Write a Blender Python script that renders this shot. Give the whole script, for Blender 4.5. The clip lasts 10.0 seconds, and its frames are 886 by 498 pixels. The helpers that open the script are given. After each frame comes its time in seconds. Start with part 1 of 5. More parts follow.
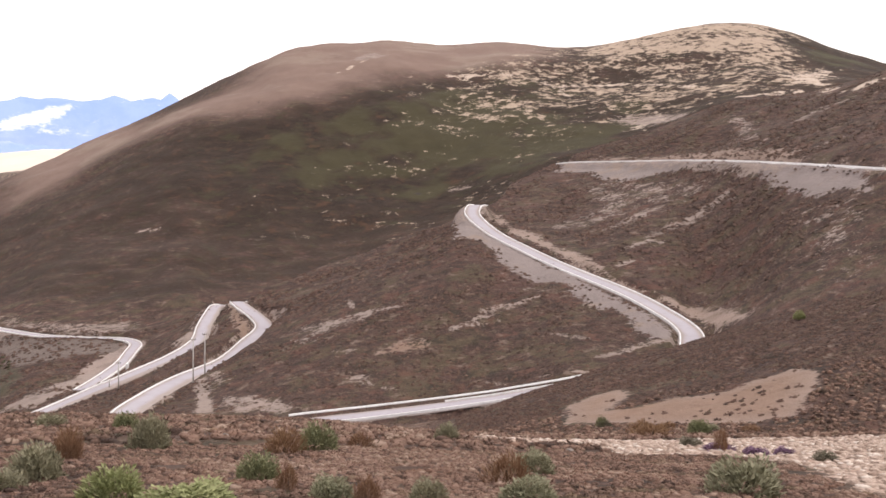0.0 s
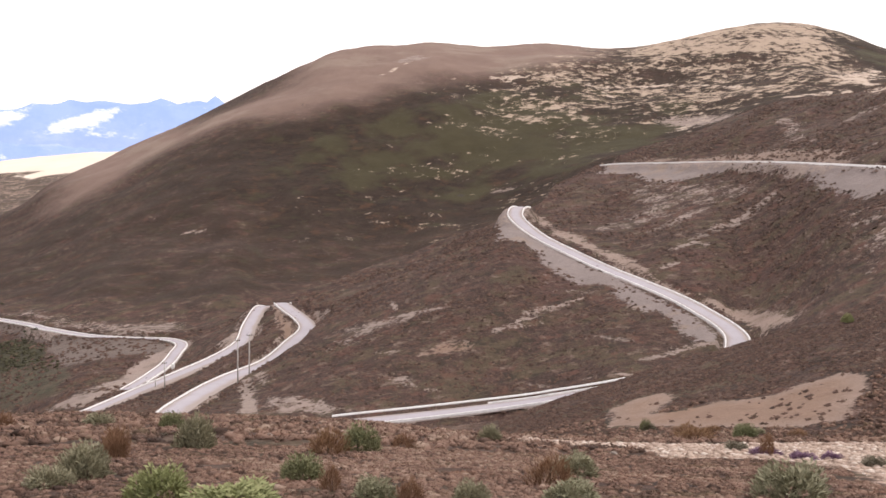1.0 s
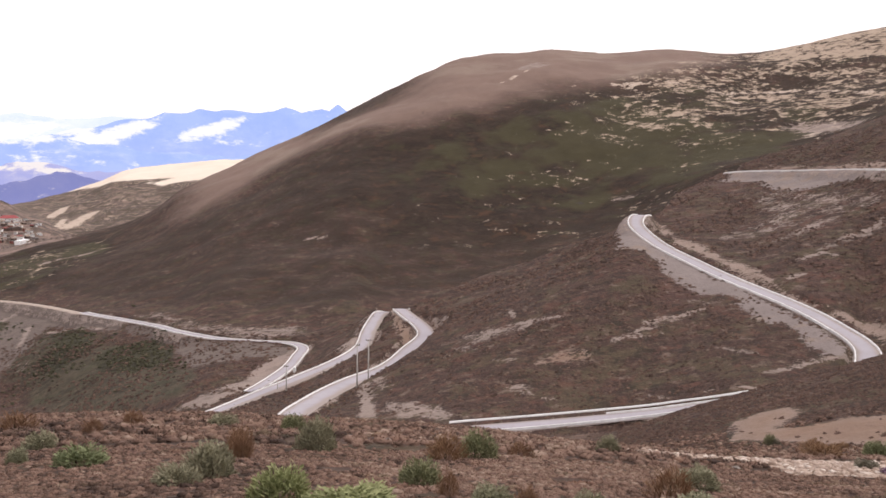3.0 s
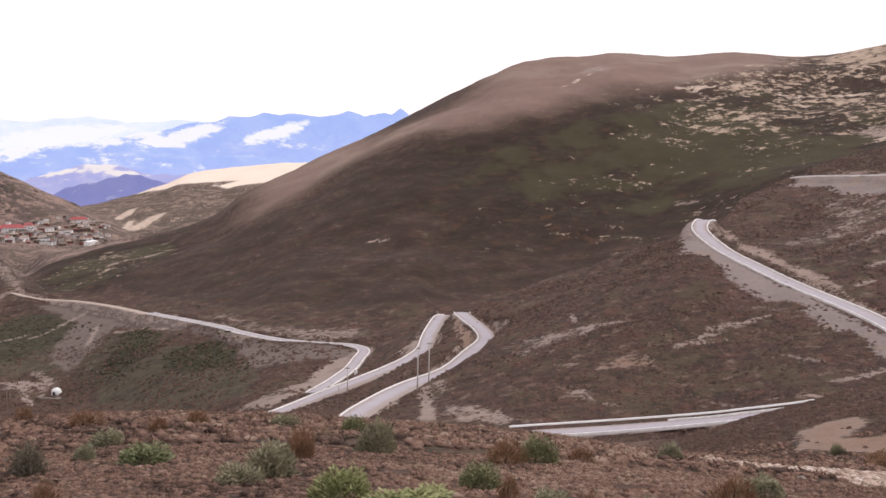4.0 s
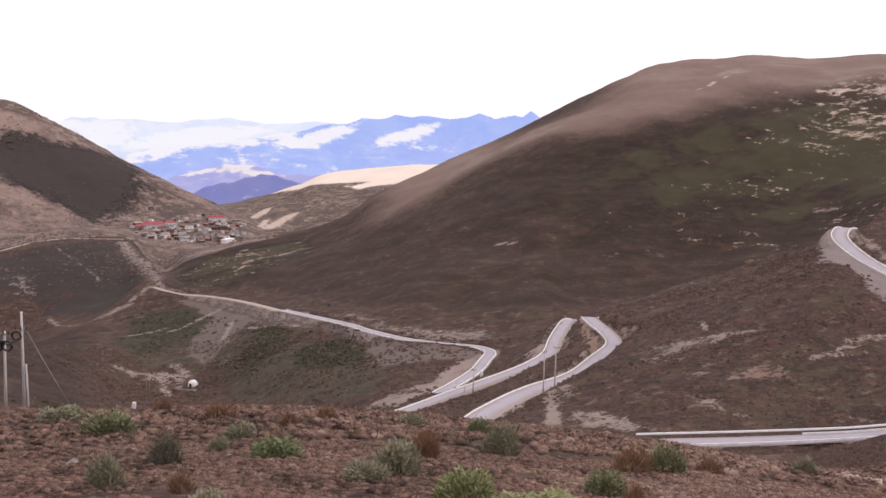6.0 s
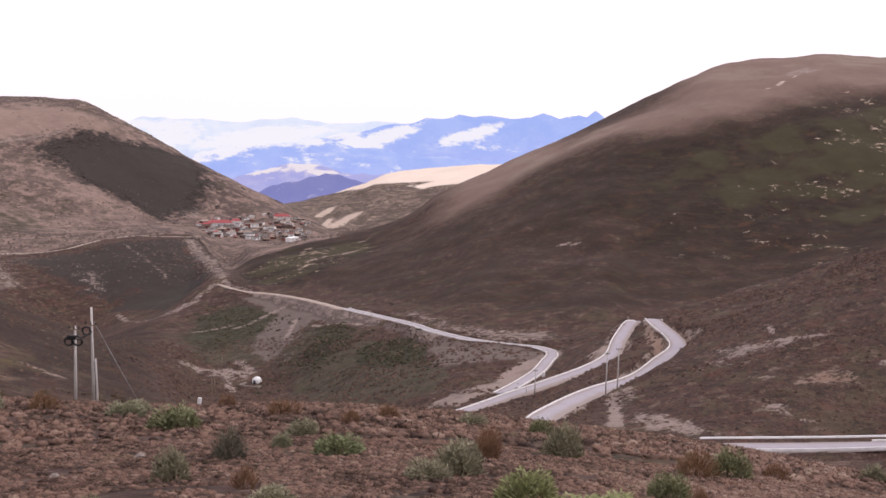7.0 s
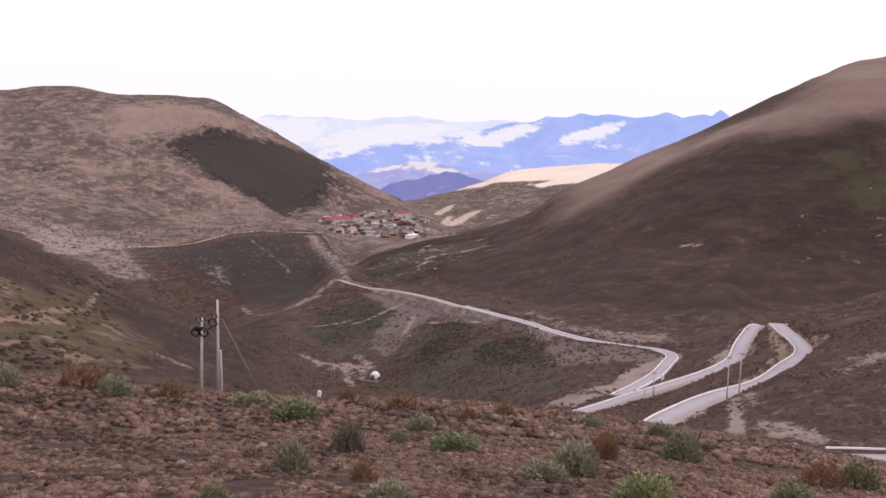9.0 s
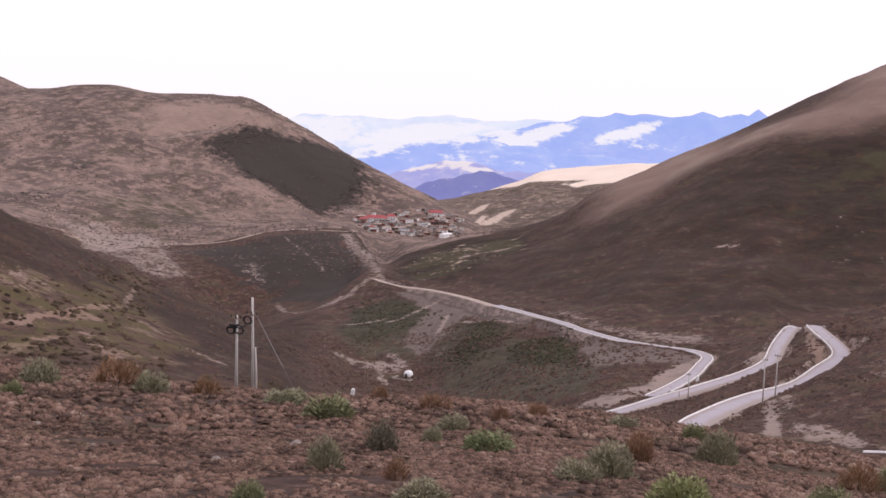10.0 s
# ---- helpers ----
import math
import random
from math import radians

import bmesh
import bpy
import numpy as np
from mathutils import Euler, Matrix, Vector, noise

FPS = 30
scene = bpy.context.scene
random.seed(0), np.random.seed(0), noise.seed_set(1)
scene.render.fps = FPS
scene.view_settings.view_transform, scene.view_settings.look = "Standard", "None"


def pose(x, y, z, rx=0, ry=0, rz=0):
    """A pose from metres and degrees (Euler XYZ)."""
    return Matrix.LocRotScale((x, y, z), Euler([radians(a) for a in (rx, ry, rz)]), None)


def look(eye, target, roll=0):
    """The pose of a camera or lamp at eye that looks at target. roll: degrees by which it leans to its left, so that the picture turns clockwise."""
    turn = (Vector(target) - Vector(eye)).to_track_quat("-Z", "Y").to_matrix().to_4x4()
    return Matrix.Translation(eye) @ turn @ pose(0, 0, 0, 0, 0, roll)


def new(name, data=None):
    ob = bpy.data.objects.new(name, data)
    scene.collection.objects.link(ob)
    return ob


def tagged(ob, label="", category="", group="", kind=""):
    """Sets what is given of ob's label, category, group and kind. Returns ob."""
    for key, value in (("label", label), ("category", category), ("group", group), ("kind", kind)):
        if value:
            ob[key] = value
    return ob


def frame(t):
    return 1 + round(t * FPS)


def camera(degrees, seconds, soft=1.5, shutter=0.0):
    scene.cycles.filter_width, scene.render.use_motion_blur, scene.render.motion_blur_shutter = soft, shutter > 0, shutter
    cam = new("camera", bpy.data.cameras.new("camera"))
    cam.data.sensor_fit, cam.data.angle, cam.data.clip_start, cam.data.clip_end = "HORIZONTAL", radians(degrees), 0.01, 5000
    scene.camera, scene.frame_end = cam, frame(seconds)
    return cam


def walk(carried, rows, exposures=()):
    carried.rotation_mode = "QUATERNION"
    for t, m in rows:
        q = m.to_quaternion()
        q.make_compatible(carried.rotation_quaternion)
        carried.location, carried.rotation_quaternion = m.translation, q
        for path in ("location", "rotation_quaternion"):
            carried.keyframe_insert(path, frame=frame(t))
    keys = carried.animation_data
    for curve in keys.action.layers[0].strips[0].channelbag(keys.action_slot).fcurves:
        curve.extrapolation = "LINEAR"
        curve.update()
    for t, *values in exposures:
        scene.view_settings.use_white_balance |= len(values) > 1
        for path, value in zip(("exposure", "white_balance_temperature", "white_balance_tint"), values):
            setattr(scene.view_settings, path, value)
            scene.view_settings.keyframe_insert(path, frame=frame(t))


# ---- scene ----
cam = camera(44.24, 10.0, soft=1.6)
EYE = 1.6
# seconds, and the camera's turn in degrees; it pans almost where it stands
TURNS = [
    (0.0, 83.51, -1.40, 0.16),
    (0.5, 83.52, -1.31, 1.03),
    (1.0, 83.55, -1.22, 2.41),
    (1.5, 83.60, -1.19, 4.00),
    (2.0, 83.67, -1.13, 5.57),
    (3.5, 83.90, -1.05, 10.23),
    (4.0, 83.95, -1.11, 11.89),
    (4.5, 83.98, -1.23, 13.58),
    (5.0, 83.99, -1.28, 15.27),
    (5.5, 83.97, -1.38, 16.99),
    (7.0, 83.84, -1.54, 22.01),
    (7.5, 83.78, -1.61, 23.63),
    (8.0, 83.72, -1.65, 25.21),
    (8.5, 83.65, -1.65, 26.76),
    (9.0, 83.58, -1.73, 28.29),
    (9.5, 83.51, -1.81, 29.60),
    (10.0, 83.48, -1.87, 30.11),
]
walk(cam, [(t, pose(0.009 * (5 - t), 0.0024 * (5 - t), EYE, rx, ry, rz)) for t, rx, ry, rz in TURNS], [(0.0, 0.36, 6500, 10), (2.0, 0.2, 6480, 10), (4.0, 0.0, 6390, 13), (6.0, -0.08, 6300, 17), (10.0, -0.12, 6220, 20)])

# ---- world and sun: a bright, veiled sky ----
SUN_UP, SUN_FROM = radians(44), radians(62)
world = bpy.data.worlds.new("sky")
scene.world = world
world.use_nodes = True
wn, wl = world.node_tree.nodes, world.node_tree.links
sky = wn.new("ShaderNodeTexSky")
sky.sky_type, sky.sun_disc = "NISHITA", False
sky.sun_elevation, sky.sun_rotation = SUN_UP, SUN_FROM
sky.dust_density, sky.air_density = 3.0, 1.0
dim = wn.new("ShaderNodeMixRGB")
dim.blend_type, dim.inputs[0].default_value = "MULTIPLY", 1.0
dim.inputs[2].default_value = (0.1, 0.1, 0.1, 1)
wl.new(sky.outputs[0], dim.inputs[1])
veil = wn.new("ShaderNodeMixRGB")
veil.inputs[0].default_value = 0.8
veil.inputs[2].default_value = (1.41, 1.315, 1.295, 1)
wl.new(dim.outputs[0], veil.inputs[1])
wl.new(veil.outputs[0], wn["Background"].inputs[0])
wn["Background"].inputs[1].default_value = 1.0
sun = new("sun", bpy.data.lights.new("sun", "SUN"))
sun.data.energy, sun.data.angle, sun.data.color = 1.12, radians(12), (1.0, 0.95, 0.88)
sun.matrix_world = look((-math.sin(SUN_FROM) * -300, math.cos(SUN_FROM) * 300, 330), (0, 0, 0))

# ---- materials ----
HEATH_DARK, HEATH_MID, HEATH_PALE = (0.0280, 0.0160, 0.0128), (0.067, 0.0370, 0.0290), (0.138, 0.083, 0.066)


class Mat:
    """A node material with a short way to write its nodes."""

    def __init__(self, name, rough=0.9):
        self.m = bpy.data.materials.new(name)
        self.m.use_nodes = True
        self.n, self.l = self.m.node_tree.nodes, self.m.node_tree.links
        self.b = self.n["Principled BSDF"]
        self.b.inputs["Roughness"].default_value = rough
        self.b.inputs["Specular IOR Level"].default_value = 0.2
        self.geo = self.n.new("ShaderNodeNewGeometry")
        self.place = self.geo.outputs["Position"]

    def local(self):
        self.place = self.n.new("ShaderNodeTexCoord").outputs["Object"]
        return self

    def put(self, socket, value):
        if isinstance(value, bpy.types.NodeSocket):
            self.l.new(value, socket)
        elif isinstance(value, tuple):
            socket.default_value = (*value, 1) if len(value) == 3 else value
        else:
            socket.default_value = value

    def noise(self, size, detail=3, rough=0.6, stretch=None):
        t = self.n.new("ShaderNodeTexNoise")
        t.inputs["Scale"].default_value, t.inputs["Detail"].default_value, t.inputs["Roughness"].default_value = 1 / size, detail, rough
        v = self.place
        if stretch:
            q = self.n.new("ShaderNodeMapping")
            q.inputs["Scale"].default_value = stretch
            self.l.new(v, q.inputs["Vector"])
            v = q.outputs[0]
        self.l.new(v, t.inputs["Vector"])
        return t.outputs["Fac"]

    def cells(self, size):
        t = self.n.new("ShaderNodeTexVoronoi")
        t.inputs["Scale"].default_value = 1 / size
        self.l.new(self.place, t.inputs["Vector"])
        return t.outputs["Distance"]

    def ramp(self, value, lo, hi, a=0.0, b=1.0):
        t = self.n.new("ShaderNodeMapRange")
        t.interpolation_type = "SMOOTHSTEP"
        for k, q in enumerate((value, lo, hi, a, b)):
            self.put(t.inputs[k], q)
        return t.outputs[0]

    def math(self, op, a, b=0.0):
        t = self.n.new("ShaderNodeMath")
        t.operation = op
        self.put(t.inputs[0], a)
        self.put(t.inputs[1], b)
        return t.outputs[0]

    def mix(self, k, a, b, blend="MIX"):
        t = self.n.new("ShaderNodeMixRGB")
        t.blend_type = blend
        for s, q in zip(t.inputs, (k, a, b)):
            self.put(s, q)
        return t.outputs[0]

    def attr(self, name):
        t = self.n.new("ShaderNodeAttribute")
        t.attribute_name = name
        return t.outputs["Fac"]

    def island(self):
        return self.geo.outputs["Random Per Island"]

    def chance(self):
        return self.n.new("ShaderNodeObjectInfo").outputs["Random"]

    def bump(self, value, depth, strength=1.0):
        t = self.n.new("ShaderNodeBump")
        t.inputs["Strength"].default_value, t.inputs["Distance"].default_value = strength, depth
        self.l.new(value, t.inputs["Height"])
        self.l.new(t.outputs[0], self.b.inputs["Normal"])

    def colour(self, value):
        self.put(self.b.inputs["Base Color"], value)
        return self.m


def land_material():
    """Heath, grass, bare soil and pale scree over the whole land."""
    q = Mat("land", 0.95)
    big, mid, low, fine = q.noise(38, 3), q.noise(7, 4), q.noise(2.2, 4, 0.65, (0.6, 0.6, 2)), q.noise(0.5, 4, 0.7)
    specks = q.ramp(q.noise(0.9, 3, 0.75), 0.56, 0.72)
    heath = q.mix(q.ramp(low, 0.32, 0.7), HEATH_DARK, HEATH_MID)
    heath = q.mix(q.ramp(fine, 0.45, 0.75, 0, 0.7), heath, HEATH_PALE)
    heath = q.mix(q.ramp(big, 0.5, 0.7, 0, 0.6), heath, (0.085, 0.045, 0.038))
    heath = q.mix(q.ramp(q.noise(9, 5, 0.7), 0.48, 0.62, 0, 0.6), heath, (0.080, 0.062, 0.036))
    heath = q.mix(q.ramp(q.noise(6, 5, 0.72, (1.2, 0.9, 1)), 0.52, 0.64, 0, 0.65), heath, (0.108, 0.050, 0.037))
    heath = q.mix(q.math("MULTIPLY", specks, 0.35), heath, (0.19, 0.14, 0.105))
    flecks = q.noise(2.6, 6, 0.75, (0.55, 0.55, 2.4))
    heath = q.mix(q.ramp(flecks, 0.55, 0.66, 0, 0.7), heath, (0.185, 0.134, 0.106))
    heath = q.mix(q.ramp(flecks, 0.47, 0.36, 0, 0.75), heath, (0.026, 0.020, 0.0145))
    # darker brown cover, used where the grass mask is high
    dark_grass = q.mix(q.ramp(mid, 0.35, 0.7), (0.0215, 0.0128, 0.0092), (0.039, 0.0240, 0.0170))
    dark_grass = q.mix(q.ramp(fine, 0.5, 0.8, 0, 0.5), dark_grass, (0.062, 0.048, 0.030))
    dark_grass = q.mix(q.ramp(q.noise(8, 5, 0.75), 0.53, 0.66, 0, 0.7), dark_grass, (0.078, 0.038, 0.021))
    dark_grass = q.mix(q.ramp(q.noise(10, 5, 0.75, (0.8, 1.1, 1)), 0.53, 0.66, 0, 0.6), dark_grass, (0.046, 0.042, 0.020))
    dark_grass = q.mix(q.ramp(q.math("ADD", q.attr("grass"), q.math("SUBTRACT", q.noise(30, 3), 0.5)), 0.8, 1.0), dark_grass, q.mix(q.noise(11, 5, 0.7), (0.031, 0.0258, 0.0125), (0.064, 0.0525, 0.0265)))
    col = q.mix(q.ramp(q.math("ADD", q.attr("grass"), q.math("SUBTRACT", q.noise(14, 4, 0.65), 0.5)), 0.3, 0.75), heath, dark_grass)
    rust = q.mix(q.noise(16, 5, 0.7), (0.140, 0.092, 0.076), (0.245, 0.168, 0.138))
    rust = q.mix(q.ramp(q.noise(60, 5, 0.65, (1, 1, 3)), 0.5, 0.62, 0, 0.7), rust, (0.24, 0.18, 0.145))
    col = q.mix(q.ramp(q.math("ADD", q.attr("rust"), q.math("MULTIPLY", q.math("SUBTRACT", q.noise(40, 4), 0.5), 0.6)), 0.2, 0.75), col, rust)
    tan = q.mix(q.ramp(q.noise(55, 5, 0.65), 0.38, 0.68), (0.088, 0.063, 0.056), (0.225, 0.160, 0.135))
    tan = q.mix(q.ramp(q.noise(70, 6, 0.7, (0.5, 0.5, 4)), 0.5, 0.62, 0, 0.55), tan, (0.115, 0.083, 0.078))
    tan = q.mix(q.ramp(q.noise(12, 5, 0.7), 0.46, 0.60, 0, 0.75), tan, (0.30, 0.208, 0.172))
    tan = q.mix(q.ramp(q.noise(22, 6, 0.72, (1.3, 0.7, 1)), 0.52, 0.62, 0, 0.8), tan, (0.085, 0.066, 0.050))
    tan = q.mix(q.ramp(q.noise(4, 4, 0.75), 0.52, 0.66, 0, 0.8), tan, (0.075, 0.062, 0.046))
    col = q.mix(q.ramp(q.math("ADD", q.attr("tan"), q.math("SUBTRACT", q.noise(30, 5, 0.65), 0.5)), 0.35, 0.65), col, tan)
    olive = q.mix(q.ramp(q.noise(5, 4, 0.7), 0.3, 0.7), (0.044, 0.036, 0.025), (0.092, 0.074, 0.051))
    olive = q.mix(q.ramp(q.noise(17, 4, 0.7), 0.5, 0.68, 0, 0.6), olive, (0.050, 0.052, 0.028))
    olive = q.mix(q.ramp(q.noise(2.4, 4, 0.75), 0.56, 0.72, 0, 0.6), olive, (0.15, 0.115, 0.085))
    col = q.mix(q.ramp(q.math("ADD", q.attr("olive"), q.math("SUBTRACT", q.noise(16, 5, 0.7), 0.5)), 0.35, 0.65), col, olive)
    col = q.mix(q.ramp(q.math("ADD", q.attr("moss"), q.math("SUBTRACT", q.noise(9, 5, 0.7), 0.5)), 0.4, 0.7), col, q.mix(q.ramp(q.noise(3, 4, 0.7), 0.35, 0.65), (0.028, 0.0255, 0.0155), (0.058, 0.0510, 0.0300)))
    col = q.mix(q.ramp(q.math("ADD", q.attr("pink"), q.math("SUBTRACT", q.noise(45, 5, 0.7), 0.5)), 0.4, 0.7, 0, 0.8), col, q.mix(q.noise(8, 4, 0.7), (0.20, 0.138, 0.112), (0.34, 0.245, 0.20)))
    motley = q.mix(q.ramp(q.noise(2.6, 5, 0.75), 0.4, 0.6), (0.046, 0.027, 0.022), (0.105, 0.064, 0.047))
    motley = q.mix(q.ramp(q.noise(5.5, 5, 0.75, (1, 1, 1.4)), 0.46, 0.56, 0, 0.8), motley, (0.085, 0.070, 0.027))
    motley = q.mix(q.ramp(q.noise(9, 6, 0.78, (1.2, 0.8, 1)), 0.54, 0.62, 0, 0.8), motley, (0.20, 0.142, 0.098))
    col = q.mix(q.ramp(q.math("ADD", q.attr("motley"), q.math("SUBTRACT", q.noise(12, 4), 0.5)), 0.35, 0.6), col, motley)
    straw = q.mix(q.noise(6, 4, 0.7), (0.25, 0.18, 0.135), (0.46, 0.36, 0.28))
    streaky = q.math("ADD", q.math("MULTIPLY", q.noise(26, 6, 0.68, (0.8, 1.0, 1.6)), 0.42), q.math("MULTIPLY", q.noise(6, 5, 0.75), 0.58))
    col = q.mix(q.ramp(q.math("ADD", streaky, q.math("MULTIPLY", q.attr("straw"), 0.2)), 0.665, 0.73), col, straw)
    col = q.mix(q.ramp(q.math("ADD", q.attr("dark"), q.math("ADD", q.math("MULTIPLY", q.math("SUBTRACT", q.noise(30, 6, 0.75), 0.5), 2.0), q.math("MULTIPLY", q.math("SUBTRACT", q.noise(9, 5, 0.75), 0.5), 1.2))), 0.4, 0.62), col,
                q.mix(q.noise(4, 3), (0.037, 0.029, 0.026), (0.052, 0.042, 0.037)))
    # sunlight on the far hilltop, put into the base colour as pale cream
    col = q.mix(q.ramp(q.math("ADD", q.attr("sunlit_cream"), q.math("MULTIPLY", q.math("SUBTRACT", q.noise(120, 5, 0.68), 0.5), 0.9)), 0.60, 0.70), col, q.mix(q.noise(90, 5), (0.66, 0.53, 0.43), (0.82, 0.72, 0.62)))
    col = q.mix(q.ramp(q.math("ADD", q.attr("chalk"), q.math("MULTIPLY", q.math("SUBTRACT", q.noise(9, 6, 0.78, (1, 1, 1.6)), 0.5), 2.2)), 0.45, 0.62), col, q.mix(q.noise(9, 4), (0.38, 0.29, 0.235), (0.55, 0.45, 0.37)))
    dust = q.mix(q.noise(7, 5, 0.7), (0.108, 0.082, 0.072), (0.185, 0.145, 0.128))
    dust = q.mix(q.ramp(q.noise(2.2, 5, 0.75), 0.5, 0.66, 0, 0.6), dust, (0.060, 0.047, 0.038))
    col = q.mix(q.ramp(q.math("ADD", q.attr("dust"), q.math("MULTIPLY", q.math("SUBTRACT", q.noise(8, 6, 0.75), 0.5), 1.6)), 0.40, 0.62), col, dust)
    scree = q.mix(q.noise(9, 5, 0.7), (0.165, 0.133, 0.126), (0.275, 0.226, 0.213))
    scree = q.mix(q.ramp(q.noise(1.2, 4, 0.8), 0.5, 0.7, 0, 0.55), scree, (0.125, 0.098, 0.090))
    scree = q.mix(q.ramp(q.noise(13, 3, 0.7), 0.52, 0.64, 0, 0.6), scree, (0.25, 0.185, 0.145))
    rim = q.math("ADD", q.math("MULTIPLY", q.attr("scree"), 0.88), q.math("ADD", q.math("MULTIPLY", q.math("SUBTRACT", q.noise(4.5, 6, 0.78), 0.5), 1.8), q.math("MULTIPLY", q.math("SUBTRACT", q.noise(1.0, 4, 0.75), 0.5), 1.2)))
    col = q.mix(q.ramp(rim, 0.40, 0.58), col, scree)
    soil = q.mix(q.noise(3.5, 5, 0.65), (0.205, 0.160, 0.145), (0.36, 0.285, 0.245))
    soil = q.mix(q.ramp(q.noise(18, 2), 0.48, 0.66, 0, 0.55), soil, (0.31, 0.235, 0.205))
    soil = q.mix(q.ramp(q.noise(14, 6, 0.72), 0.5, 0.62, 0, 0.6), soil, (0.13, 0.10, 0.085))
    soil = q.mix(q.ramp(fine, 0.5, 0.72, 0, 0.5), soil, (0.14, 0.105, 0.085))
    soil = q.mix(q.math("MULTIPLY", q.attr("clay"), 0.9), soil, q.mix(q.noise(1.5, 4, 0.7), (0.155, 0.097, 0.070), (0.28, 0.180, 0.130)))
    edge = q.math("ADD", q.attr("bare"), q.math("MULTIPLY", q.math("SUBTRACT", q.noise(3.0, 6, 0.8, (0.65, 0.65, 2)), 0.5), 1.7))
    edge = q.math("ADD", edge, q.math("MULTIPLY", q.math("SUBTRACT", q.noise(0.9, 4, 0.75), 0.5), 1.3))
    edge = q.math("ADD", edge, q.math("MULTIPLY", q.math("SUBTRACT", q.noise(12, 5, 0.7), 0.5), 0.9))
    col = q.mix(q.ramp(edge, 0.42, 0.58), col, soil)
    rim = q.math("ADD", q.attr("patch"), q.math("ADD", q.math("MULTIPLY", q.math("SUBTRACT", q.noise(2.8, 6, 0.8, (0.65, 0.65, 2)), 0.5), 2.0), q.math("MULTIPLY", q.math("SUBTRACT", q.noise(0.8, 4, 0.75), 0.5), 1.0)))
    col = q.mix(q.ramp(rim, 0.44, 0.60, 0, 0.92), col, soil)
    stones = q.mix(q.ramp(q.cells(0.3), 0.1, 0.55), (0.60, 0.475, 0.40), (0.30, 0.21, 0.17))
    stones = q.mix(q.ramp(q.cells(0.8), 0.22, 0.12, 0, 0.8), stones, (0.68, 0.58, 0.51))
    stones = q.mix(q.ramp(q.noise(2.2, 4, 0.7), 0.45, 0.65, 0, 0.6), stones, (0.38, 0.255, 0.19))
    stones = q.mix(q.ramp(q.noise(0.4, 4, 0.8), 0.5, 0.75, 0, 0.8), stones, (0.70, 0.62, 0.52))
    edge = q.math("ADD", q.attr("gravel"), q.math("MULTIPLY", q.math("SUBTRACT", q.noise(1.1, 5, 0.75), 0.5), 1.2))
    col = q.mix(q.ramp(edge, 0.42, 0.6), col, stones)
    q.bump(q.math("ADD", q.math("MULTIPLY", low, 0.6), q.math("MULTIPLY", fine, 0.4)), 0.5, 0.8)
    return q.colour(col)



def tone_material(name, a, b, c, bumpy=0.05, green=None, red=None):
    """Low growth: the tone of each clump from dark to pale, a few of the third colour. The tone carries painted shade
    at the foot.
    """
    q = Mat(name, 0.9)
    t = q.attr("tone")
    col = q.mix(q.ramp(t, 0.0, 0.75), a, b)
    if green:
        col = q.mix(q.ramp(q.noise(1.7, 4, 0.7), 0.54, 0.70, 0, 0.6), col, q.mix(t, (0.04, 0.032, 0.02), green))
        col = q.mix(q.ramp(q.noise(2.3, 4, 0.7, (1.1, 0.9, 1)), 0.55, 0.70, 0, 0.45), col, q.mix(t, (0.05, 0.027, 0.02), red))
    col = q.mix(q.ramp(t, 0.86, 1.0), col, c)
    col = q.mix(q.ramp(q.noise(0.12, 3, 0.7), 0.45, 0.75, 0, 0.35), col, q.mix(1.0, col, (0.45, 0.42, 0.4), "MULTIPLY"))
    q.bump(q.noise(0.07, 3, 0.7), bumpy)
    return q.colour(col)


def leaf_material(name, a, b, tip):
    q = Mat(name, 0.75)
    col = q.mix(q.island(), a, b)
    col = q.mix(q.ramp(q.chance(), 0.3, 1.0, 0, 0.5), col, tip)
    return q.colour(col)


def plain(name, a, b, size=0.5, rough=0.85, metal=0.0, depth=0.01):
    q = Mat(name, rough).local()
    q.b.inputs["Metallic"].default_value = metal
    n = q.noise(size, 5, 0.7)
    q.bump(n, depth, 0.6)
    return q.colour(q.mix(q.ramp(n, 0.3, 0.7), a, b))


def concrete_material():
    q = Mat("road_concrete", 0.85)
    n = q.mix(q.noise(6, 4, 0.7), (0.31, 0.285, 0.312), (0.44, 0.405, 0.445))
    n = q.mix(q.ramp(q.noise(1.3, 4, 0.75), 0.52, 0.75, 0, 0.45), n, (0.30, 0.255, 0.235))
    n = q.mix(q.ramp(q.attr("verge"), 0.3, 0.95, 0, 0.7), n, (0.30, 0.24, 0.20))
    return q.colour(n)


